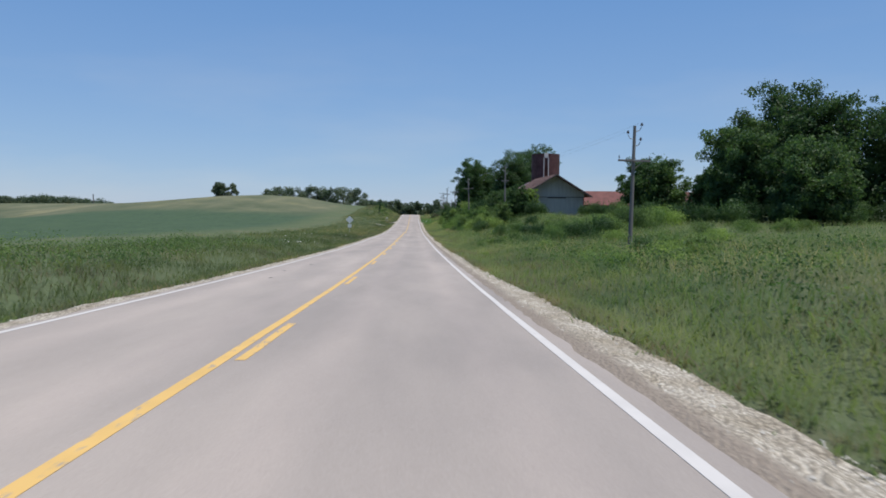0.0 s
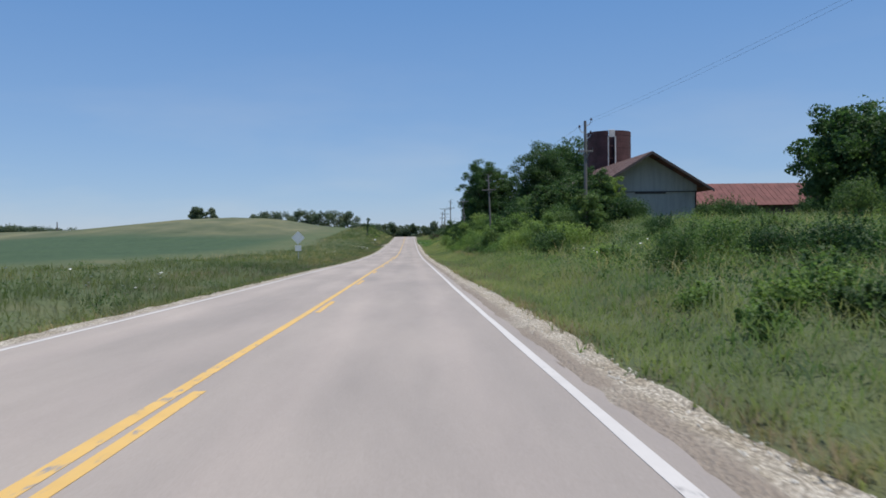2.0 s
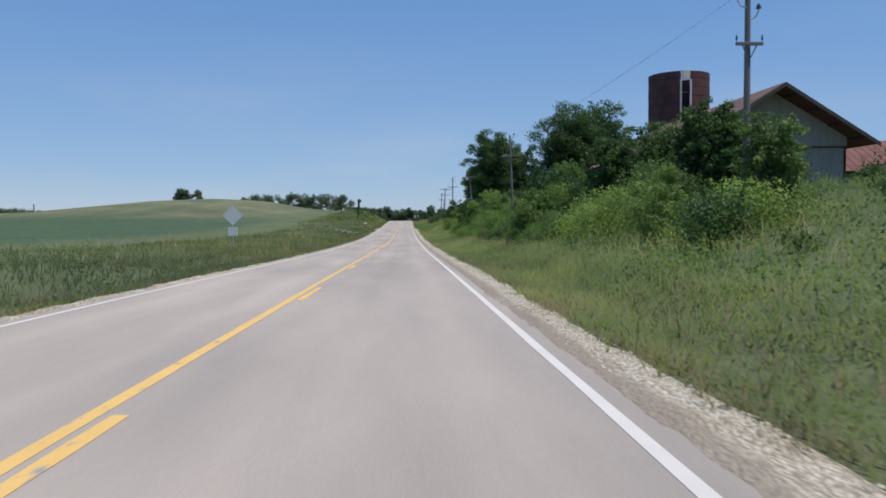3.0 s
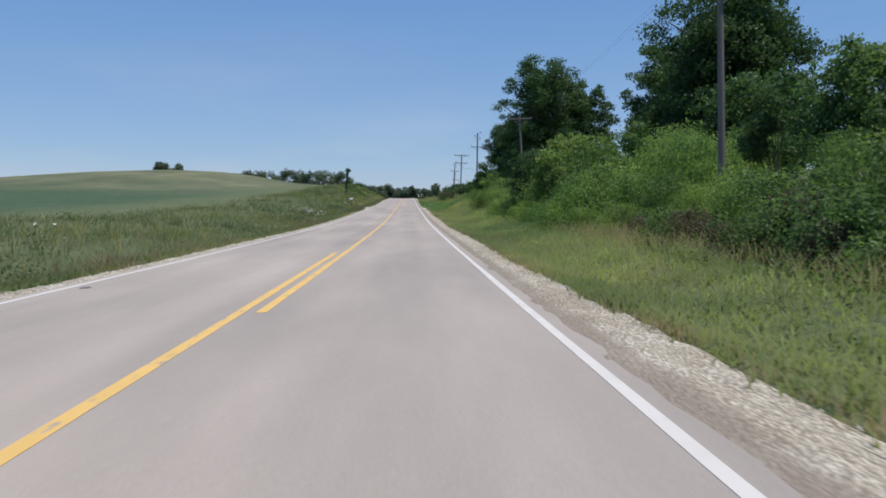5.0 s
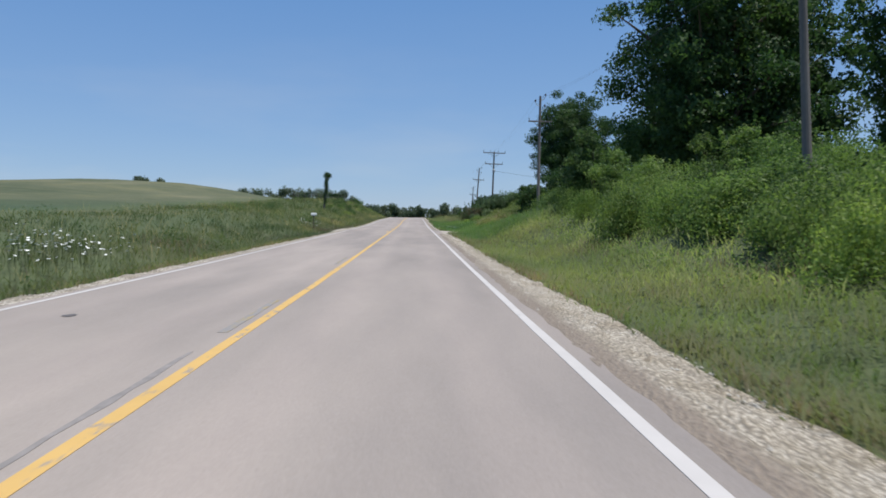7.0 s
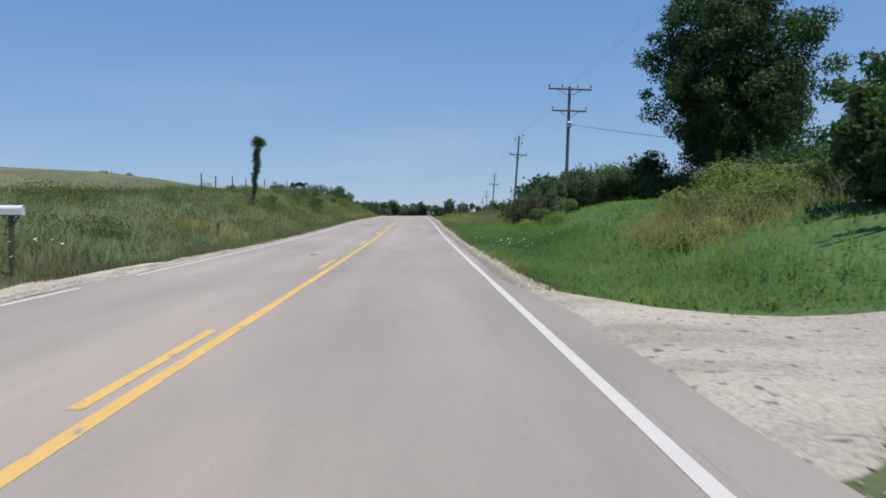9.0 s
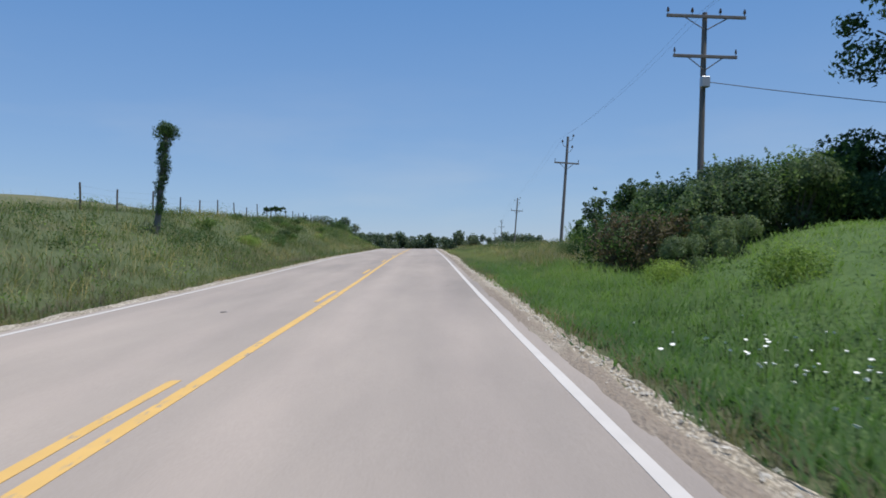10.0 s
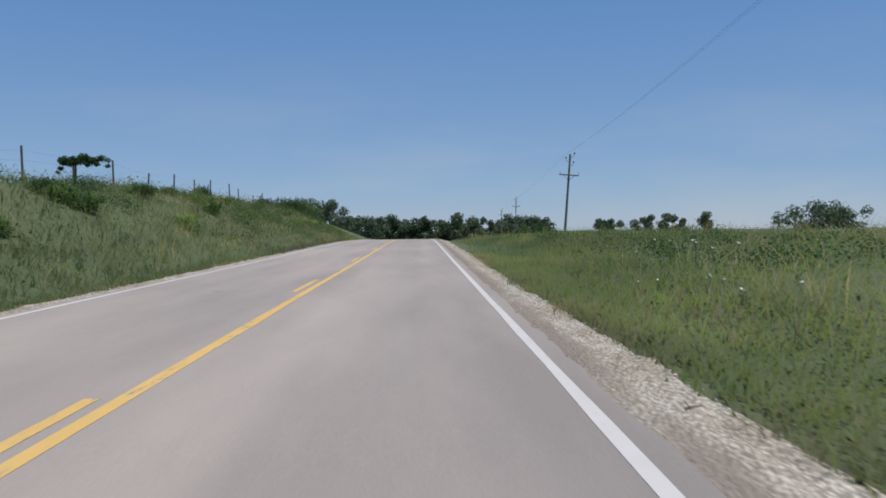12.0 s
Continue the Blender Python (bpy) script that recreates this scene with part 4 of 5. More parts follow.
tree("tree", 16.4, 130, 3.6, 2.4, 143, "leafy dark green tree beside the barn wall", 0.0, 9000, 0.26)
tree("tree", 26.8, 190, 14.6, 6.9, 106, "large rounded dark green tree behind the shrubs", 0.03, 44000, 0.34)
tree("tree", 36.5, 213, 19.0, 6.2, 145, BIG, 0.03, 15000, 0.46)
tree("tree", 37.6, 235, 19.5, 6.5, 121, BIG, 0.03, 20000, 0.48)
tree("tree", 19.7, 231, 16.3, 6.1, 107, "tall dark green tree at the bank top", 0.02, 34000, 0.34)
tree("tree", 24.9, 233, 13.4, 4.6, 108, "dark green tree at the bank top", 0.02, 16000, 0.42)
tree("tree", 12.4, 139, 0.3, 1.4, 123, "leafy green tree rising from the shrub belt", 0.0, 6000, 0.20, LEAF_SHRUB)
tree("tree", 16.5, 147, 3.2, 1.7, 126, "leafy green tree rising from the shrub belt", 0.0, 6000, 0.20, LEAF_SHRUB)
tree("tree", 18.2, 158.5, 2.9, 2.2, 147, "leafy green tree rising from the shrub belt", 0.0, 8000, 0.22, LEAF_SHRUB)
tree("tree", 16.6, 258.8, 1.5, 2.4, 127, "dark green tree above the vine mound", 0.0, 9000, 0.26)
tree("tree", 10.5, 131.6, -0.7, 1.3, 131, "leafy green small tree at the edge of the shrub belt", 0.0, 4500, 0.18, LEAF_SHRUB)
tree("tree", 12.6, 252.9, -0.5, 1.7, 149, "small dark green tree at the edge of the mown bank", 0.0, 7500, 0.24)
tree("tree", 17.2, 124, 4.0, 1.8, 128, "dark green tree beside the old barn", 0.0, 6000, 0.22)
tree("tree", 20.7, 122.6, 3.9, 1.4, 129, "vine-covered small tree at the barn corner", 0.0, 6000, 0.22, LEAF_VINE)
tree("tree", 14.0, 103.5, 1.7, 1.2, 130, "leafy small tree below the pole", 0.0, 4500, 0.18, LEAF_SHRUB)
tree("tree", 12.3, 298.5, 0.0, 1.5, 124, "small dark green tree in the shrub clump", 0.0, 5500, 0.20)
tree("tree", 23.2, 288, 13.8, 5.6, 109, "large dark green tree above the mown bank", 0.14, 48000, 0.29)
tree("tree", 18.9, 292, 1.35, 1.6, 122, "small dark green tree under the large one", 0.0, 5500, 0.22)
tree("tree", 31, 300, 9.0, 5.0, 110, BIG, 0.02, 10000)
tree("tree", 31.0, 272, 9.5, 6.0, 111, BIG, 0.02, 18000, 0.40)
tree("tree", 11.8, 188.5, 0.9, 2.3, 133, "dark green small tree at the edge of the shrub belt", 0.0, 9000, 0.20)
tree("tree", 14.6, 191.5, 2.2, 2.0, 134, "leafy green small tree rising from the shrub belt", 0.0, 9000, 0.22, LEAF_SHRUB)
tree("tree", 23.5, 178, 5.0, 4.2, 112, "broad green tree among the shrubs", 0.0, 13000, 0.34)
tree("sapling", 11.2, 304, 0.1, 0.85, 117, "thin young tree with ragged dark leaves", 0.10, 1100, 0.20, LEAF_DUSTY, 10, 0.32, "sapling")
tree("sapling", 14.1, 321, -0.7, 0.62, 118, "small leafy sapling in the field grass", 0.05, 1300, 0.16, LEAF_SHRUB, 14, 0.0, "sapling")


def flat_tree(x, y, top):
    """A small tree whose crown is a thin flat canopy reaching to one side."""
    z0 = gz(x, y) - 0.1
    h = top - z0
    ob = thing("small_tree", Matrix.Translation((x, y, z0)), "small flat-topped tree on the bank", "tree")
    rng = np.random.default_rng(119)
    bm = bmesh.new()
    add_rod(bm, (0, 0, 0), (0.05, 0, h * 0.72), 0.07, 0.05, 7)
    for dx in (-0.5, 0.3, 0.9, 1.5):
        add_rod(bm, (0.05, 0, h * 0.70), (dx, 0.2 * rng.standard_normal(), h * 0.86), 0.03, 0.012, 5)
    part("trunk", bm, BARK, ob)
    lobes = [(dx, 0.35 * rng.standard_normal(), h - 0.32 - 0.16 * abs(dx - 0.3) + 0.12 * rng.standard_normal(), rng.uniform(0.12, 0.32)) for dx in np.linspace(-0.65, 1.75, 17)]
    lobes += [(-0.80, 0.1, h - 0.78, 0.16), (-0.92, 0.0, h - 1.0, 0.11)]
    leaf_mesh("crown", cloud(lobes, 2900, 0.11, rng, 0.7), LEAF_TREE, ob)


flat_tree(-16.4, 355.0, 1.75)

# shrubs: a few grown forms, copied over the banks
forms = [shrub("shrub", 201, "dense bright green roadside shrub", 1.7, 2.3, 5000, 0.112),
         shrub("shrub", 202, "dense bright green roadside shrub", 2.1, 2.7, 5800, 0.120),
         shrub("shrub", 203, "vine-covered green shrub on the bank", 2.3, 2.0, 5800, 0.120, LEAF_VINE),
         shrub("shrub", 204, "upright leafy green shrub", 1.4, 3.2, 4500, 0.115, None, 0.8),
         shrub("shrub", 205, "dark green bushy shrub", 1.8, 2.4, 5000, 0.126, LEAF_TREE),
         shrub("vine_mound", 206, "low yellow-green vine mound on the bank", 2.4, 2.0, 3600, 0.17, LEAF_MOUND),
         shrub("shrub", 207, "low leafy green shrub in the meadow grass", 1.9, 2.2, 1500, 0.25),
         shrub("shrub", 208, "half-dead brown twiggy shrub beside green ones", 1.6, 2.3, 3600, 0.12, LEAF_DYING, 0.5),
         shrub("shrub", 209, "dusty blue-green feathery shrub on the bank", 1.6, 2.6, 6500, 0.105, LEAF_DUSTY, 0.6)]
rng = np.random.default_rng(77)


def plant(i, x, y, s, tall=1.0):
    if s < 0.5 and i in (0, 1, 3):
        i = 6
    m = Matrix.Translation((x, y, gz(x, y) - 0.1)) @ Matrix.Rotation(rng.uniform(0, 6.28), 4, "Z") @ Matrix.Diagonal((s, s, s * tall, 1))
    copy_thing(forms[i], m)


for y in np.arange(127, 238, 2.3):
    for row, (x, s) in enumerate(((10.4, 0.85), (12.1, 1.2), (14.8, 1.25), (17.8, 1.35))):
        if row == 3 and rng.random() < 0.8 or row == 2 and rng.random() < 0.2 or rng.random() < (0.14 if row == 0 else 0.05):
            continue
        if y < 143:
            s *= (0.95, 0.76, 0.62, 0.52)[row]
        elif y < 151:
            s *= (0.80, 0.72, 1.0, 0.65)[row]
        elif y < 164:
            s *= (0.72, 0.62, 0.58, 0.6)[row]
        elif y > 188:
            s *= (0.90, 0.78, 0.70, 0.74)[row]
        elif row == 3 and y < 156:
            s *= 0.65
        form = (0, 1, 2, 0, 2, 3, 4 if y < 150 else 2)[int(rng.integers(0, 7))]
        if y < 145 or row == 0:
            form = form % 3
        if 156 < y < 188 and form < 2:
            form = 2
        tall = rng.uniform(0.85, 1.15) * (1.25 if form == 2 else 0.85 if form == 3 else 1.0)
        s *= (1.05, 0.66, 0.77, 1.30, 1.20)[form]
        tall *= (0.96, 0.90, 1.15, 0.98, 1.0)[form]
        plant(form, x + rng.uniform(-0.6, 0.6) + (1.2 if y > 226 else 0), y + rng.uniform(-1, 1), s * rng.uniform(0.72, 1.18), tall)
meadow_shrubs = ((14.5, 115, 1.0), (15.6, 120, 1.1), (13.5, 118, 1.0), (12.0, 122, 0.9), (11.5, 117, 0.8), (10.6, 124, 0.8), (21, 76, 0.9), (23.5, 73, 1.0),
           (26, 78, 1.1), (29, 82, 1.1), (33, 88, 1.1), (24.5, 84, 0.9), (28, 95, 1.0), (33, 99, 1.1), (17, 97, 0.6), (11, 77, 0.6), (12.3, 78.2, 0.65),
           (13.4, 76.4, 0.6), (14.2, 73.5, 0.65), (16.2, 73, 0.7), (18.2, 74, 0.75), (15, 70.5, 0.55), (20, 72, 0.8), (6.6, 49.5, 0.22))
slope_shrubs = ((9.0, 34, 0.26), (12, 41, 0.38), (14.5, 42, 0.45), (17, 40, 0.45), (12, 30, 0.36), (15, 38, 0.5), (19, 44, 0.5), (11, 52, 0.38), (17, 56, 0.55),
           (22, 50, 0.6), (14, 66, 0.5), (19, 68, 0.6), (25, 60, 0.7), (13, 82, 0.45), (11.0, 100, 0.8), (12.4, 102, 0.9), (10.6, 105, 0.7), (11.6, 108, 0.9),
           (12.8, 111, 1.0), (10.8, 113, 0.8), (15.5, 105, 0.5), (31, 87, 0.9), (34.5, 86, 1.1), (37, 84, 1.2))
treeline_shrubs = ((40, 86, 1.2), (43, 84, 1.2), (46.5, 86, 1.3), (49, 82, 1.2), (53, 86, 1.3), (57, 84, 1.3), (61, 82, 1.3))
for x, y, s in meadow_shrubs + slope_shrubs + treeline_shrubs:
    form = int(rng.integers(0, 5))
    plant(4 if x > 30 else form, x, y, s)
for x, y, s in ((7.6, 64.5, 0.28), (8.6, 66, 0.34), (9.2, 64.5, 0.34), (9.8, 67, 0.42), (8.2, 68.5, 0.30), (11, 69, 0.45)):
    plant(0, x, y, s)
plant(2, 9.9, 28.6, 0.38)
for x, y, s in ((14.2, 321.6, 0.78), (15.4, 322.4, 0.72), (10.4, 305.2, 0.52), (12.3, 305.6, 0.6)):
    plant(0, x, y, s)
plant(2, 11.6, 27.4, 0.34)
for x, y, s in ((10.0, 145.5, 0.46), (9.7, 150.0, 0.40), (10.2, 153.6, 0.5), (9.8, 157.2, 0.42), (10.3, 161.5, 0.5), (10.9, 148.2, 0.6), (9.9, 133.5, 0.36), (10.4, 170.0, 0.4)):
    plant(7, x, y, s, 1.1)
for x, y, s in ((30.6, 121.5, 1.1), (29.2, 122.4, 0.9), (32.6, 121, 0.9), (21.3, 117.5, 0.8), (19.9, 117.0, 1.1), (35.5, 116, 0.9), (38.5, 114, 1.1), (41.5, 113, 1.2)):
    plant(4, x, y, s)
for k in range(30):
    plant((0, 2, 6, 4)[k % 4], rng.uniform(-16, -9.5), rng.uniform(312, 420), rng.uniform(0.26, 0.46), 0.9)
for _ in range(22):
    plant(int(rng.integers(0, 4)), rng.uniform(10.5, 19), rng.uniform(60, 110), rng.uniform(0.24, 0.42))
clump_shrubs = ((9.9, 291, 0.95, 7), (10.6, 289.0, 0.9, 7), (11.0, 289.6, 1.1, 4), (12.3, 288.8, 1.1, 8), (13.6, 289.6, 1.15, 8), (15, 289, 1.05, 8),
                 (16.4, 290, 1.1, 1), (17.6, 291, 1.05, 4), (10.6, 294, 1.1, 4), (12, 293.5, 1.15, 8), (13.8, 294, 1.2, 4), (15.6, 294.5, 1.15, 1), (17.6, 295, 1.1, 4),
                 (19.5, 294.5, 1.1, 1), (21.5, 293, 1.1, 4), (11.0, 298, 0.8, 0), (13.6, 299, 1.0, 1), (15.5, 300, 1.1, 4))
verge_shrubs = ((12.4, 306, 0.7, 0), (11.9, 302.5, 0.5, 1), (14.2, 304, 0.8, 0), (17.5, 302, 1.0, 4), (9.6, 278, 0.42, 2), (8.8, 283.5, 0.36, 2), (9.9, 285, 0.5, 8),
                 (11.5, 285.5, 0.55, 8), (14.0, 320, 0.5, 0), (15.5, 323, 0.45, 1), (24, 345, 0.5, 4), (29, 349, 0.6, 4), (34, 356, 0.6, 4), (24, 453, 1.0, 4),
                 (22, 452, 0.9, 1), (-16.8, 381, 0.55, 4), (-17, 428, 1.1, 4), (-18, 436, 1.2, 4))
far_bank_shrubs = ((-19.5, 444, 1.3, 4), (-17.5, 450, 1.1, 1), (-13, 346, 0.4, 0), (-10.5, 336, 0.35, 1), (-9, 321, 0.35, 0), (-12, 366, 0.45, 1))
for x, y, s, i in clump_shrubs + verge_shrubs + far_bank_shrubs:
    plant(i, x, y, s)
mound_spots = ((8.2, 255.2, 0.26), (8.7, 254.7, 0.32), (9.2, 255.4, 0.38), (9.0, 259, 0.3), (10.2, 260.5, 0.36), (9.5, 256.4, 0.3), (10.5, 256.2, 0.42),
           (11.6, 257.0, 0.5), (9.2, 257.5, 0.3), (10.5, 258, 0.45), (12, 258.5, 0.55), (11, 261, 0.55), (12.8, 261.5, 0.7), (14.5, 261, 0.75), (16.2, 262, 0.75),
           (13.2, 263.5, 0.75), (15.5, 265.5, 0.8), (17.5, 265.5, 0.8), (20.5, 263, 0.9), (18, 258, 0.6), (15.5, 258, 0.6), (18.6, 288, 1.0), (20.2, 287, 1.1),
           (22.4, 286, 1.2))
bank_spots = ((17.5, 274, 1.0), (19, 272, 1.2), (21.5, 271, 1.3), (24, 270, 1.3), (22.5, 276, 1.4), (25.5, 278, 1.4), (24, 249, 1.0), (26, 252, 1.2),
           (22.5, 255, 0.9), (28, 258, 1.3), (29, 265, 1.2))
for x, y, s in mound_spots + bank_spots:
    if x < 21 and y < 268:
        plant(5, x, y, s * 0.95, 0.82)
    else:
        form = int(rng.integers(0, 5))
        plant(4 if 268 < y < 280 else form, x, y, s)

for x, y, s, i in ((10.4, 36.9, 0.34, 2), (13.6, 34.4, 0.52, 2), (14.6, 33.0, 0.44, 2), (15.6, 38.6, 0.40, 0), (16.2, 64.0, 0.82, 4), (17.8, 65.0, 0.90, 4), (19.3, 66.0, 0.80, 2),
                   (33.0, 70.0, 0.62, 2), (36.0, 69.0, 0.70, 0), (38.5, 70.5, 0.62, 2)):
    plant(i, x, y, s)

for form in forms:
    for piece in (*form.children, form):
        bpy.data.objects.remove(piece)


# distant woods: crowns too many to count
def woods(name, spots, label, seed, leaves=150, size=1.5):
    rng = np.random.default_rng(seed)
    quads = []
    for x, y, top, r in spots:
        z0 = gz(x, y)
        h = max(3.0, top - z0)
        lobes = [(x + r * 0.6 * rng.standard_normal(), y + r * 0.4 * rng.standard_normal(), z0 + h * u, r * rng.uniform(0.35, 0.55)) for u in np.linspace(0.05, 0.80, 9)]
        quads.append(cloud(lobes, leaves * 9, size, rng))
    return tagged(leaf_mesh(name, np.concatenate(quads), LEAF_HAZED, None), label, "woods", kind="stuff")


rng2 = np.random.default_rng(9)
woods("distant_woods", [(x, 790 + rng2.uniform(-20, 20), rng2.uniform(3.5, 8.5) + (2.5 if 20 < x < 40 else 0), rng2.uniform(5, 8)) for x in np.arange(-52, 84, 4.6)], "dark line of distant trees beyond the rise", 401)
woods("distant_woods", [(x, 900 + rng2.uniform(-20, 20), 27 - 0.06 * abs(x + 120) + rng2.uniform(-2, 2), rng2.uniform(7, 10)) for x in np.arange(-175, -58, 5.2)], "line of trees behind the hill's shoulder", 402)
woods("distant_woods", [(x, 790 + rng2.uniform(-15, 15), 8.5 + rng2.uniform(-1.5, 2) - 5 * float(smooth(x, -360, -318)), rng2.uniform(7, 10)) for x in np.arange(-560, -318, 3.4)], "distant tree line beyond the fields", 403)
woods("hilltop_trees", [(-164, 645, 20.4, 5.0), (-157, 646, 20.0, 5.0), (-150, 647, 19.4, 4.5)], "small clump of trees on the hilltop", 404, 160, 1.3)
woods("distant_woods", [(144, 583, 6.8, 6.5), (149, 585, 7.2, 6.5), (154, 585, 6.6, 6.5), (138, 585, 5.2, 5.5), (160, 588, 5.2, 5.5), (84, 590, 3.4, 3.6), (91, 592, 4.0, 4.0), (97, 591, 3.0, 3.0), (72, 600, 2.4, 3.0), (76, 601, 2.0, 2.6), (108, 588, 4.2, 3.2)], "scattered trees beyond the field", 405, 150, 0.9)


# ---------------------------------------------------------------- utility poles
def insulator(pole, at, axis=(0, 0, 1), r=0.075):
    a, d = Vector(at), Vector(axis).normalized()
    bm = bmesh.new()
    add_rod(bm, a, a + d * 0.16, 0.014, 0.014, 6)
    for k, rr in enumerate((r, r * 0.9, r * 0.6)):
        add_rod(bm, a + d * (0.10 + 0.06 * k), a + d * (0.145 + 0.06 * k), rr, rr * 0.75, 9)
    part("insulator", bm, PORCELAIN, pole, "dark porcelain insulator")


def utility_pole(x, y, top, lean=0.0, style="bracket", group="roadside poles", label="", base=None):
    z0 = gz(x, y) - 0.3
    h = top - z0
    name = {"bracket": "weathered wooden utility pole with bracketed insulators and crossarm",
            "arm": "weathered wooden utility pole with one braced crossarm",
            "double": "weathered wooden utility pole with two braced crossarms"}[style]
    ob = thing("utility_pole", Matrix.Translation((x, y, z0)) @ Matrix.Rotation(lean, 4, "Y"), label or name, "utility pole", group)
    bm = bmesh.new()
    add_rod(bm, (0, 0, 0), (0, 0, h), 0.140, 0.095, 12)
    part("pole", bm, POLE_WOOD, ob)

    def arm(z, length, brace=0.55):
        bm = bmesh.new()
        add_box(bm, 0, -0.16, z, length, 0.09, 0.12, bevel=0.01)
        part("crossarm", bm, POLE_WOOD, ob)
        for s in (-1, 1):
            bm = bmesh.new()
            add_rod(bm, (s * length * 0.27, -0.17, z - 0.05), (s * 0.05, -0.15, z - brace), 0.022, 0.022, 6)
            part("brace", bm, POLE_WOOD, ob)

    if style == "bracket":
        for s, z, reach in ((1, h - 0.05, 0.42), (-1, h - 0.55, 0.42), (1, h - 0.95, 0.38)):
            bm = bmesh.new()
            add_rod(bm, (0, -0.05, z - 0.32), (s * reach * 0.7, -0.05, z - 0.22), 0.028, 0.028, 6)
            add_rod(bm, (s * reach * 0.7, -0.05, z - 0.22), (s * reach, -0.05, z), 0.026, 0.022, 6)
            part("bracket", bm, STEEL, ob)
            insulator(ob, (s * reach, -0.05, z - 0.02), r=0.10)
        reach = 1.0 if y < 110 and y > 100 else 2.0
        arm(h - 2.15, reach, 0.5)
        for s in (-0.47 * reach, 0.47 * reach):
            insulator(ob, (s, -0.16, h - 2.10), r=0.045)
    elif style == "arm":
        arm(h - 0.25, 2.4, 0.65)
        for s in (-1.12, -0.45, 0.45, 1.12):
            insulator(ob, (s, -0.16, h - 0.20), r=0.05)
    else:
        arm(h - 0.20, 3.1, 0.5)
        for s in (-1.5, -0.55, 0.55, 1.5):
            insulator(ob, (s, -0.16, h - 0.14), r=0.065)
        arm(h - 1.75, 2.5, 0.5)
        for s in (-1.2, 1.2):
            insulator(ob, (s, -0.16, h - 1.70), r=0.05)
        bm = bmesh.new()
        add_box(bm, 0.0, -0.22, h - 2.75, 0.34, 0.26, 0.42, bevel=0.03)
        part("junction_box", bm, STEEL, ob, "grey metal junction box")
    return ob


poles = [(15.3, 47.0, 5.5, "bracket", 0.02), (14.5, 106.3, 6.3, "bracket", 0.0), (13.4, 159.0, 6.5, "bracket", -0.035), (13.2, 206.0, 4.8, "arm", -0.055), (12.5, 249.5, 6.8, "bracket", 0.01),
         (12.85, 292.2, 5.85, "double", 0.03), (13.08, 323.8, 5.65, "bracket", 0.068), (17.1, 390.5, 5.1, "bracket", 0.075), (26.0, 502.0, 5.5, "bracket", 0.02), (33.0, 602.0, 5.4, "bracket", 0.02)]
for x, y, top, style, lean in poles:
    utility_pole(x, y, top, lean, style)


def wire(name, a, b, sag, r, label):
    cu = bpy.data.curves.new(name, "CURVE")
    cu.dimensions = "3D"
    cu.bevel_depth = r
    cu.bevel_resolution = 1
    sp = cu.splines.new("POLY")
    n = 14
    sp.points.add(n)
    for i in range(n + 1):
        t = i / n
        p = Vector(a).lerp(Vector(b), t) - Vector((0, 0, sag * 4 * t * (1 - t)))
        sp.points[i].co = (*p, 1)
    cu.materials.append(WIRE)
    return tagged(new(name, cu), label, "wire", "overhead wires")


for (x0, y0, t0, s0, l0), (x1, y1, t1, s1, l1) in zip(poles[:-1], poles[1:]):
    wire("overhead_wire", (x0 - 0.4, y0, t0 - 0.4), (x1 - 0.4, y1, t1 - 0.4), 0.5, 0.0035, "thin dark overhead power wire between poles")
    wire("overhead_wire", (x0 + 0.4, y0, t0 + 0.15), (x1 + 0.4, y1, t1 + 0.15), 0.5, 0.0035, "thin dark overhead power wire between poles")
wire("service_wire", (13.0, 292.1, 3.15), (40, 288, 0.6), 0.5, 0.016, "thin dark service wire sagging from the pole")

# the vine-grown stump of a pole on the left bank
vp = thing("vine_pole", Matrix.Translation((-12.1, 303.5, gz(-11.9, 303.5) - 0.3)) @ Matrix.Rotation(0.10, 4, "Y"), "old leaning pole overgrown with green vines", "pole")
VH = 3.25 - gz(-11.9, 303.5) + 0.3
bm = bmesh.new()
add_rod(bm, (0, 0, 0), (0, 0, VH - 0.3), 0.16, 0.13, 10)
part("pole", bm, POLE_WOOD, vp)
rngv = np.random.default_rng(55)
lob = [(0.06 * rngv.standard_normal(), 0.06 * rngv.standard_normal(), z, 0.15 + 0.08 * rngv.random() + 0.13 * (z / VH)) for z in np.linspace(1.6, VH - 0.9, 22)]
lob += [(0.14 * rngv.standard_normal(), 0.14 * rngv.standard_normal(), VH - 0.35 + 0.14 * rngv.standard_normal(), 0.34) for _ in range(7)]
leaf_mesh("vine_cover", cloud(lob, 6500, 0.095, rngv, 1.0), LEAF_TREE, vp, "dense green vine leaves")


# fence along the top of the left bank
def fence():
    ob = thing("wire_fence", Matrix(), "old wire fence with thin wooden posts on the bank", "fence")
    rngf = np.random.default_rng(66)
    tops = []
    for k in range(27):
        y = 305.6 + 5.66 * k
        x = -17.05 + 0.15 * rngf.standard_normal()
        z = gz(x, y)
        hh = 1.62 + 0.15 * rngf.standard_normal()
        lx, ly = 0.05 * rngf.standard_normal(), 0.05 * rngf.standard_normal()
        bm = bmesh.new()
        add_rod(bm, (x, y, z - 0.3), (x + lx, y + ly, z + hh), 0.065, 0.055, 7)
        part("post", bm, POST_WOOD, ob)
        tops.append((x, y, z, hh))
    for f in (0.35, 0.62, 0.88):
        bm = bmesh.new()
        for (xa, ya, za, ha), (xb, yb, zb, hb) in zip(tops[:-1], tops[1:]):
            add_rod(bm, (xa, ya, za + ha * f), (xb, yb, zb + hb * f), 0.003, 0.003, 4)
        part("strand", bm, WIRE, ob, "thin fence wire")


fence()

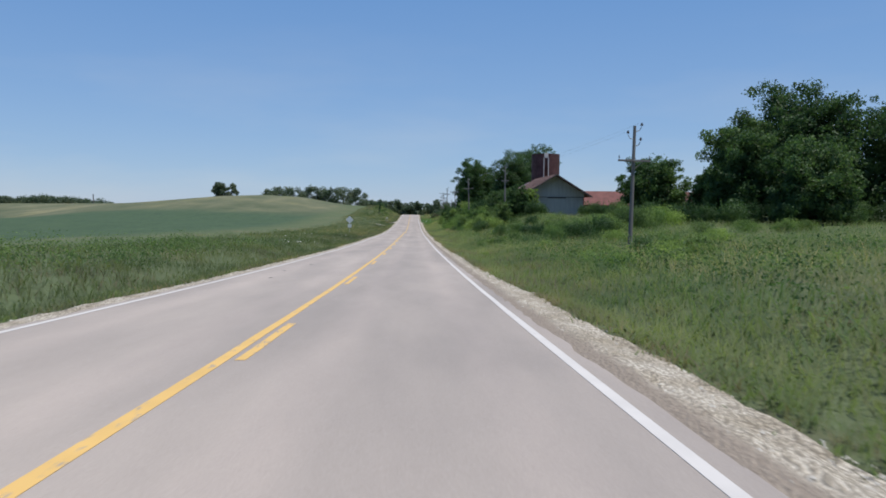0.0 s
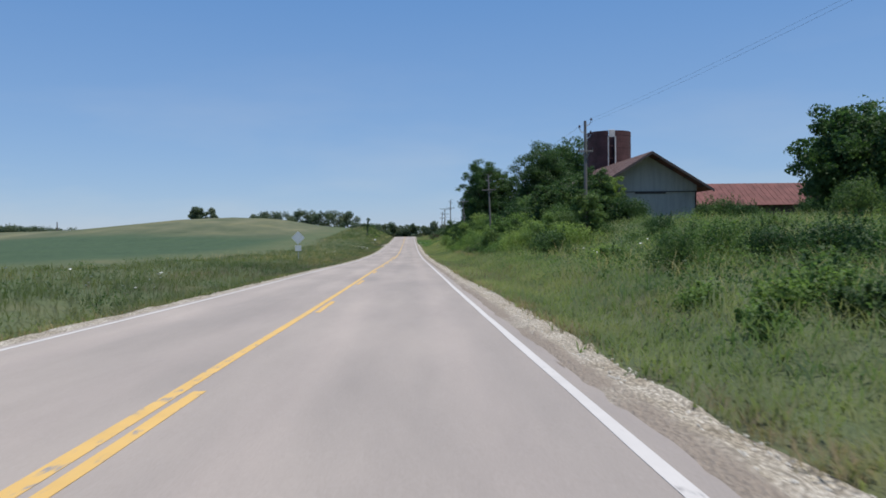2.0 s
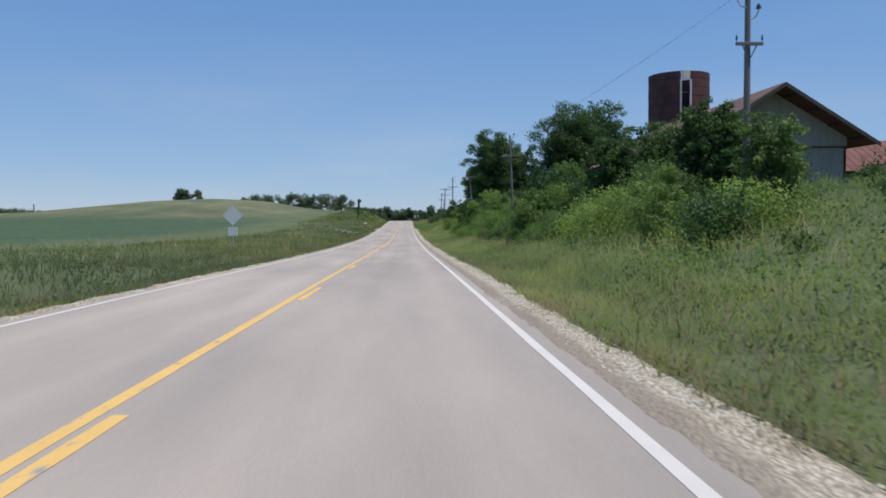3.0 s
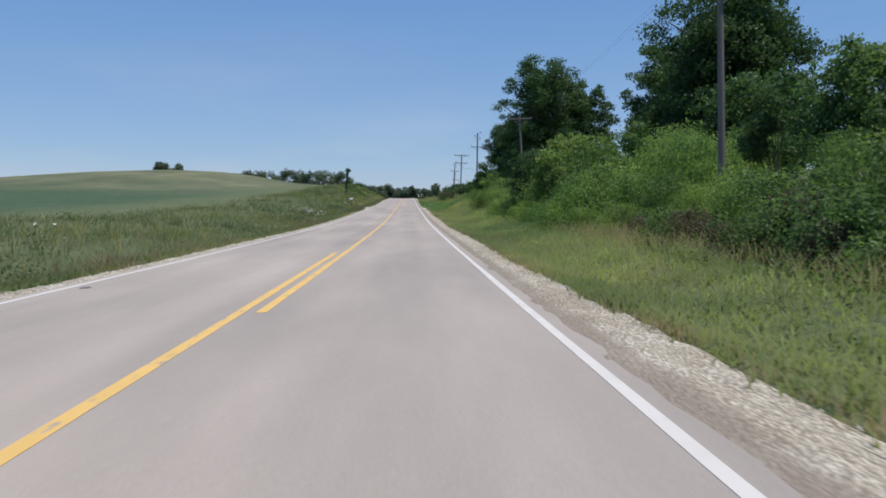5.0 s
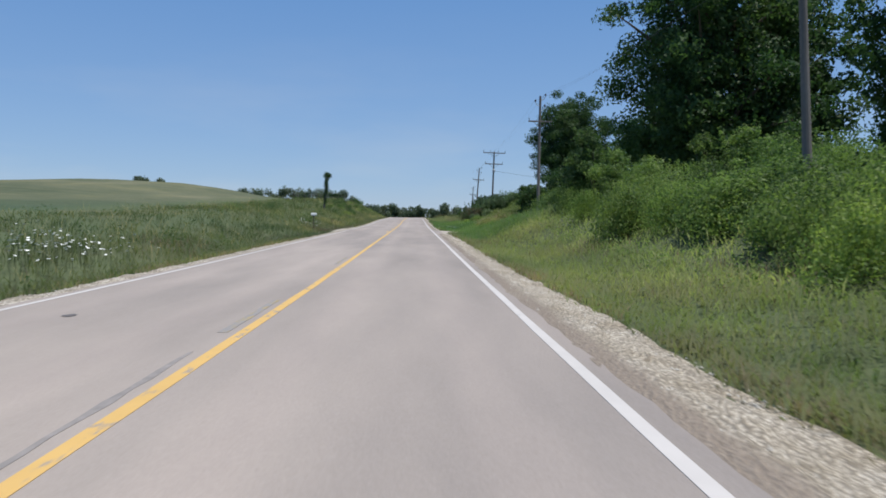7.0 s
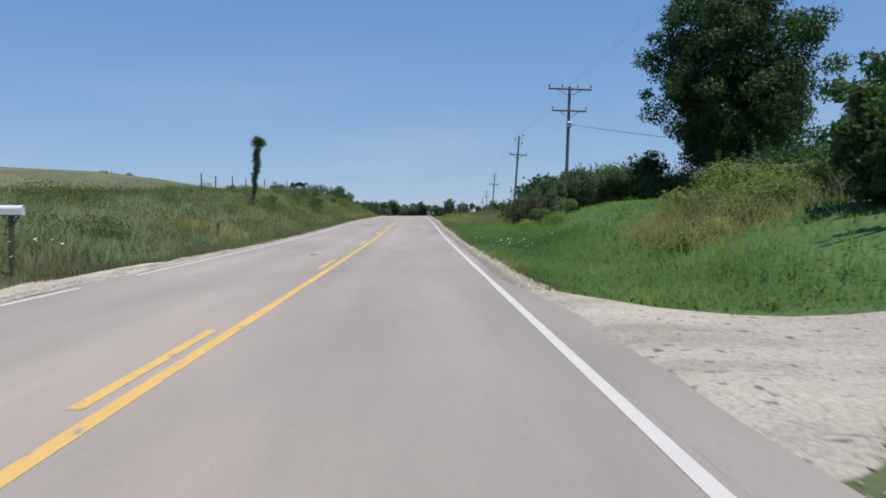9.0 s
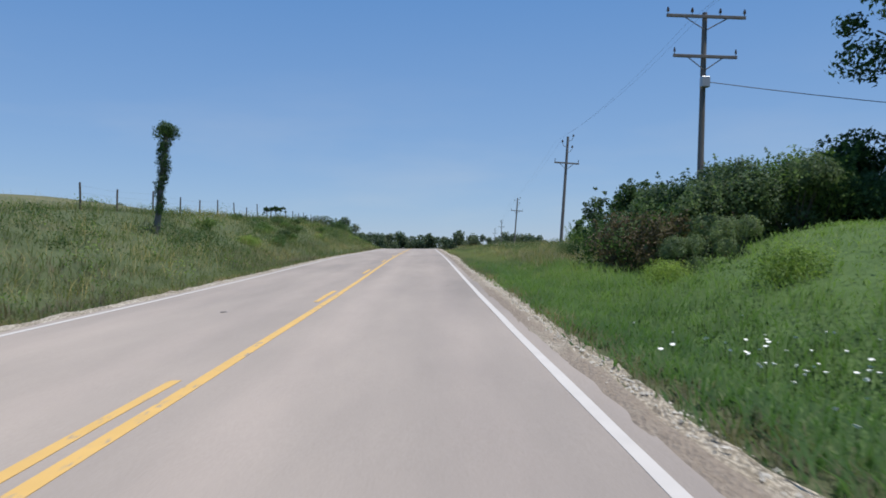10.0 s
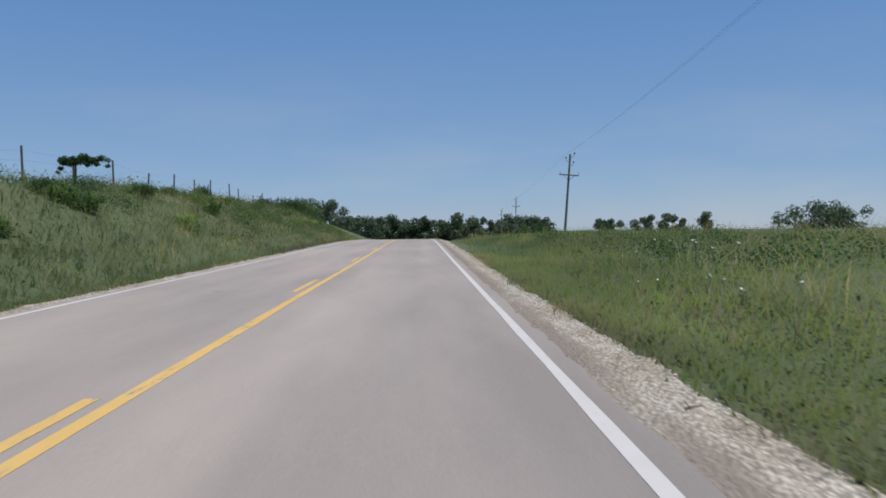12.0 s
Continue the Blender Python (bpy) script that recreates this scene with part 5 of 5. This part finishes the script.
# a lone pole on the far hill
hp = thing("utility_pole", Matrix.Translation((-250, 610, gz(-250, 610) - 0.3)), "far wooden utility pole on the hill", "utility pole", "far poles")
bm = bmesh.new()
add_rod(bm, (0, 0, 0), (0, 0, 9.5), 0.5, 0.4, 8)
part("pole", bm, POLE_WOOD, hp)


# road sign seen from behind, left verge
def sign(x, y):
    z0 = gz(x, y)
    zc = float(road_z(y)) + 2.45
    ob = thing("road_sign", Matrix.Translation((x, y, z0)), "grey metal back of a diamond road sign on a post", "road sign")
    bm = bmesh.new()
    add_box(bm, 0, 0.03, (zc - z0) / 2, 0.06, 0.045, zc - z0 + 0.9)
    part("post", bm, STEEL, ob)
    bm = bmesh.new()
    add_box(bm, 0, 0, 0, 0.91, 0.006, 0.91, Matrix.Translation((0, 0, zc - z0)) @ Matrix.Rotation(radians(45), 4, "Y"))
    part("diamond_plate", bm, SIGN_BACK, ob, "bare diamond aluminium plate")
    bm = bmesh.new()
    add_box(bm, 0, 0, zc - z0 - 1.02, 0.60, 0.006, 0.55)
    part("lower_plate", bm, SIGN_BACK, ob, "small square aluminium plate")


sign(-8.9, 128.0)


# rural mailbox beside the field entrance, and an old stub post further on
def mailbox(x, y, top):
    z0 = gz(x, y) - 0.2
    h = top - z0
    ob = thing("mailbox", Matrix.Translation((x, y, z0)) @ Matrix.Rotation(radians(4), 4, "Z"), "white metal rural mailbox on a dark wooden post", "mailbox")

    def arch(x0, x1, w, low, grow):
        bm = bmesh.new()
        outline = [(-w / 2 - grow, low - grow), (-w / 2 - grow, low + 0.13)]
        outline += [(-(w / 2 + grow) * math.cos(a), low + 0.13 + (w / 2 + grow) * math.sin(a)) for a in np.linspace(0, math.pi, 11)[1:-1]]
        outline += [(w / 2 + grow, low + 0.13), (w / 2 + grow, low - grow)]
        face = bm.faces.new([bm.verts.new((x0, b, c)) for b, c in outline])
        pushed = bmesh.ops.extrude_face_region(bm, geom=[face])
        bmesh.ops.translate(bm, verts=[v for v in pushed["geom"] if isinstance(v, bmesh.types.BMVert)], vec=(x1 - x0, 0, 0))
        bmesh.ops.recalc_face_normals(bm, faces=bm.faces)
        return bm

    low = h - 0.225
    part("box", arch(-0.245, 0.235, 0.18, low, 0.0), MAIL_WHITE, ob)
    door = part("door", arch(0.235, 0.252, 0.18, low, 0.005), MAIL_WHITE, ob)
    bm = bmesh.new()
    add_box(bm, 0.262, 0, low + 0.195, 0.020, 0.035, 0.022, bevel=0.004)
    part("latch", bm, STEEL, door)
    bm = bmesh.new()
    add_box(bm, 0, 0, low - 0.012, 0.42, 0.155, 0.022, bevel=0.003)
    part("mounting_board", bm, POST_WOOD, ob)
    bm = bmesh.new()
    add_box(bm, -0.02, 0, (low - 0.02) / 2, 0.095, 0.095, low - 0.02, bevel=0.008)
    part("post", bm, POST_WOOD, ob)
    bm = bmesh.new()
    add_rod(bm, (-0.02, 0, low - 0.30), (0.15, 0, low - 0.03), 0.018, 0.018, 6)
    part("brace", bm, POST_WOOD, ob)


mailbox(-7.2, 255.0, -3.21)


def stub_post(x, y, top):
    z0 = gz(x, y) - 0.3
    h = top - z0
    bm = bmesh.new()
    add_rod(bm, (0, 0, 0), (0.02, 0.01, h - 0.03), 0.075, 0.068, 9)
    add_rod(bm, (0.02, 0.01, h - 0.032), (0.03, 0.012, h), 0.066, 0.040, 9)
    ob = part("stub_post", bm, POST_WOOD)
    ob.matrix_basis = Matrix.Translation((x, y, z0))
    tagged(ob, "short dark weathered wooden post in the verge", "post")


stub_post(-7.8, 275.4, -3.78)


# ---------------------------------------------------------------- the old farm
FARM_Z = gz(26.0, 126.0) - 0.2


def gable_barn():
    x0, x1, y0, y1 = 20.1, 30.1, 126.4, 145.2
    xm, ridge, eave_l, eave_r = 25.13, 5.95, 2.90, 2.90
    ob = thing("barn", Matrix(), "old grey wooden barn with rusty gable roof", "barn")
    z0 = FARM_Z

    def panel(name, pts, thick, mat, label="", parent=None):
        bm = bmesh.new()
        vs = [bm.verts.new(p) for p in pts]
        f = bm.faces.new(vs)
        f.normal_update()
        n = f.normal.copy()
        r = bmesh.ops.extrude_face_region(bm, geom=[f])
        bmesh.ops.translate(bm, verts=[e for e in r["geom"] if isinstance(e, bmesh.types.BMVert)], vec=-n * thick)
        bmesh.ops.recalc_face_normals(bm, faces=bm.faces)
        return part(name, bm, mat, parent or ob, label)

    # front gable: an upper field of boards standing proud of the lower wall
    low = 2.25
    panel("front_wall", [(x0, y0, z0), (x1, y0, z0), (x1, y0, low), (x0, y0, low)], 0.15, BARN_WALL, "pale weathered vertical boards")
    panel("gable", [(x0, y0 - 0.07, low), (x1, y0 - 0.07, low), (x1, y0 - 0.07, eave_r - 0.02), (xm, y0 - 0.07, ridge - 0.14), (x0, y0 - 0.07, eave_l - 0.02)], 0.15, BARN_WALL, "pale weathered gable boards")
    bm = bmesh.new()
    for k in range(39):
        add_box(bm, x0 + 0.13 + 0.255 * k, y0 - 0.008, (z0 + low) / 2, 0.045, 0.03, low - z0 - 0.04)
    part("batten", bm, BARN_WALL, ob, "narrow battens over the board joints")
    panel("door_track", [(x0 + 3.9, y0 - 0.20, low - 0.20), (x0 + 6.9, y0 - 0.20, low - 0.20), (x0 + 6.9, y0 - 0.20, low + 0.02), (x0 + 3.9, y0 - 0.20, low + 0.02)], 0.10, BARN_DARK, "dark sliding door track")
    panel("sliding_door", [(x0 + 4.0, y0 - 0.12, z0 + 0.1), (x0 + 6.8, y0 - 0.12, z0 + 0.1), (x0 + 6.8, y0 - 0.12, low - 0.22), (x0 + 4.0, y0 - 0.12, low - 0.22)], 0.06, BARN_WALL, "grey plank sliding door")
    panel("drip_board", [(x0, y0 - 0.13, low - 0.05), (x1, y0 - 0.13, low - 0.05), (x1, y0 - 0.13, low + 0.03), (x0, y0 - 0.13, low + 0.03)], 0.05, BARN_DARK, "dark drip board")
    # side and back boards take a darker colour than the front
    panel("left_wall", [(x0, y1, z0), (x0, y0, z0), (x0, y0, eave_l), (x0, y1, eave_l)], 0.15, BARN_DARK, "dark side boards")
    panel("right_wall", [(x1, y0, z0), (x1, y1, z0), (x1, y1, eave_r), (x1, y0, eave_r)], 0.15, BARN_DARK, "dark side boards")
    panel("back_wall", [(x1, y1, z0), (x0, y1, z0), (x0, y1, eave_l), (xm, y1, ridge - 0.1), (x1, y1, eave_r)], 0.15, BARN_DARK, "dark back boards")
    lip = 1.95
    for s, xe, eave, over in ((-1, x0, eave_l, 0.95), (1, x1, eave_r, 1.0)):
        slope = (ridge - eave) / abs(xm - xe)
        xo = xe + s * over
        zo = eave - over * slope
        ridge_pt, eave_pt = Vector((xm, 0, ridge + 0.05)), Vector((xo, 0, zo + 0.05))
        metal = PALE_ROOF if s < 0 else RUST_ROOF
        if s < 0:
            xn, zn = 24.2, ridge + 0.05 - slope * (xm - 24.2)
            panel("rear_roof", [(xn, y1 + 0.52, zn), (xo, y1 + 0.52, zo + 0.05), (xo, 150.6, zo + 0.05), (xn, 150.6, zn)][::s], 0.09, metal, "rust-streaked metal roof sheets")
            panel("rear_wall", [(xn, 150.1, z0), (x0, 150.1, z0), (x0, 150.1, eave), (xn, 150.1, zn - 0.12)], 0.15, BARN_DARK, "dark back boards")
            panel("rear_side", [(x0, 150.1, z0), (x0, y1 + 0.01, z0), (x0, y1 + 0.01, eave), (x0, 150.1, eave)], 0.15, BARN_DARK, "dark side boards")
        roof = panel("roof_slope", [(xm, y0 - lip, ridge + 0.05), (xo, y0 - lip, zo + 0.05), (xo, y1 + 0.5, zo + 0.05), (xm, y1 + 0.5, ridge + 0.05)][::s], 0.09, metal, "rust-streaked metal roof sheets")
        d = eave_pt - ridge_pt
        n = Vector((-d.z, 0, d.x)).normalized()
        n = n if n.z > 0 else -n
        bm = bmesh.new()
        for k in range(32):
            y = y0 - lip + 0.3 + k * 0.68
            a, b = ridge_pt + n * 0.012, eave_pt + n * 0.012
            add_rod(bm, (a.x, y, a.z), (b.x, y, b.z), 0.025, 0.025, 4)
        part("ribbing", bm, metal, roof)
        bm = bmesh.new()
        for k in range(4):
            f = 0.15 + 0.24 * k
            p = ridge_pt.lerp(eave_pt, f) - n * 0.15
            add_box(bm, p.x, y0 - lip / 2 - 0.08, p.z, 0.10, lip - 0.2, 0.10)
        part("lookout", bm, BARN_DARK, roof, "dark lookout beams under the overhang")
        panel("rake_board", [(xm, y0 - lip - 0.03, ridge + 0.06), (xo, y0 - lip - 0.03, zo + 0.06), (xo, y0 - lip - 0.03, zo - 0.20), (xm, y0 - lip - 0.03, ridge - 0.20)][::s], 0.05, BARN_DARK, "dark rake board")
    return ob


def long_shed():
    x0, x1, y0, y1 = 29.4, 54.0, 131.5, 139.0
    eave, ridge = 1.25, 3.45
    z0 = FARM_Z
    ob = thing("shed", Matrix(), "long low shed with rust-red metal roof", "shed")
    ym = (y0 + y1) / 2
    bm = bmesh.new()
    add_box(bm, (x0 + x1) / 2, y0 + 0.08, (z0 + eave) / 2, x1 - x0, 0.16, eave - z0)
    part("front_wall", bm, BARN_DARK, ob, "dark weathered boards")
    bm = bmesh.new()
    add_box(bm, (x0 + x1) / 2, y1 - 0.08, (z0 + eave) / 2, x1 - x0, 0.16, eave - z0)
    part("back_wall", bm, BARN_DARK, ob)
    for x in (x0 + 0.08, x1 - 0.08):
        bm = bmesh.new()
        add_box(bm, x, ym, (z0 + eave) / 2, 0.16, y1 - y0 - 0.34, eave - z0)
        part("end_wall", bm, BARN_DARK, ob)
    for k, xd in enumerate((31.5, 35.5, 40.0)):
        bm = bmesh.new()
        add_box(bm, xd, y0 - 0.03, z0 + 1.0, 1.4, 0.06, 1.9)
        part("shed_door", bm, BARN_WALL if k == 0 else BARN_DARK, ob, "plain plank door")
    for s in (-1, 1):
        ye = ym + s * ((y1 - y0) / 2 + 0.5)
        ang = math.atan2(ridge - eave, (y1 - y0) / 2)
        length = ((y1 - y0) / 2 + 0.5) / math.cos(ang)
        bm = bmesh.new()
        mid = Matrix.Translation(((x0 + x1) / 2, (ym + ye) / 2, ridge - (length / 2) * math.sin(ang))) @ Matrix.Rotation(-s * ang, 4, "X")
        add_box(bm, 0, 0, 0, x1 - x0 + 0.8, length, 0.08, mid)
        roof = part("roof_slope", bm, RUST_ROOF, ob, "rust-red metal roof")
        bm = bmesh.new()
        for k in range(42):
            add_box(bm, -(x1 - x0) / 2 - 0.3 + k * 0.61, 0, 0.05, 0.045, length, 0.03, mid)
        part("ribbing", bm, RUST_ROOF, roof)
    return ob


def silo(x, y, r, top):
    """A roofless tile silo with an open slot down its side."""
    ob = thing("silo", Matrix.Translation((x, y, FARM_Z - 0.2)), "roofless dark brown tile silo with a broken open slot", "silo")
    h = top - FARM_Z + 0.2
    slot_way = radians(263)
    seg = 44
    courses = 16
    rngs = np.random.default_rng(5)
    for side in (0, 1):
        bm = bmesh.new()
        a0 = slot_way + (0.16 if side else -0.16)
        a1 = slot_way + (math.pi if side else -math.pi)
        for c in range(courses):
            za, zb = h * c / courses, h * (c + 1) / courses - 0.02
            rr = r + 0.012 * (c % 2)
            zt = zb - (0.25 * rngs.random() if c == courses - 1 else 0)
            n = seg // 2
            ring = []
            for i in range(n + 1):
                a = a0 + (a1 - a0) * i / n
                ca, sa = math.cos(a), math.sin(a)
                ring.append([bm.verts.new(p) for p in ((rr * ca, rr * sa, za), (rr * ca, rr * sa, zt), ((rr - 0.22) * ca, (rr - 0.22) * sa, zt), ((rr - 0.22) * ca, (rr - 0.22) * sa, za))])
            for p, q in zip(ring[:-1], ring[1:]):
                for j in range(4):
                    bm.faces.new((p[j], q[j], q[(j + 1) % 4], p[(j + 1) % 4]))
            bm.faces.new(ring[0])
            bm.faces.new(ring[-1][::-1])
        bmesh.ops.recalc_face_normals(bm, faces=bm.faces)
        part("tile_wall", bm, SILO_TILE, ob, "brown glazed tile wall")
    for k in range(6):
        bm = bmesh.new()
        z = h * (0.35 + 0.12 * k)
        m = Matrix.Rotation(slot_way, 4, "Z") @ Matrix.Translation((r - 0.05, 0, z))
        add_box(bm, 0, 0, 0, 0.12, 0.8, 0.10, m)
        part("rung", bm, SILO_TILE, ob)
    for s in (-1, 1):
        bm = bmesh.new()
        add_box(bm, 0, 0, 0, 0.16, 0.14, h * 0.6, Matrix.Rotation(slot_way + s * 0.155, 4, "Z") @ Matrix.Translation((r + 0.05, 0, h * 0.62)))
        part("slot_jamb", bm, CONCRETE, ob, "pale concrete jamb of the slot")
    # pale panel added where bright sky shows through the top of the slot
    bm = bmesh.new()
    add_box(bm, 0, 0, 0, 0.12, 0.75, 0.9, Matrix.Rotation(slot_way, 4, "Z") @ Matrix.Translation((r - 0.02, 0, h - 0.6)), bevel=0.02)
    part("slot_hatch", bm, CONCRETE, ob, "pale panel standing for sky seen through the slot")
    return ob


gable_barn()
long_shed()
silo(27.5, 149.2, 2.72, 11.1)


# a dry stick lying on the gravel
stick = thing("dry_stick", Matrix.Translation((4.15, 317.9, gz(4.15, 317.9) + 0.03)) @ Matrix.Rotation(0.9, 4, "Z"), "thin dry bent stick lying on the gravel", "stick")
bm = bmesh.new()
add_rod(bm, (-0.20, 0, 0), (0.02, 0.02, 0.03), 0.010, 0.009, 6)
add_rod(bm, (0.02, 0.02, 0.03), (0.19, -0.03, 0.02), 0.009, 0.005, 6)
add_rod(bm, (0.05, 0.015, 0.03), (0.13, 0.07, 0.05), 0.005, 0.003, 5)
part("twig", bm, BARK, stick)
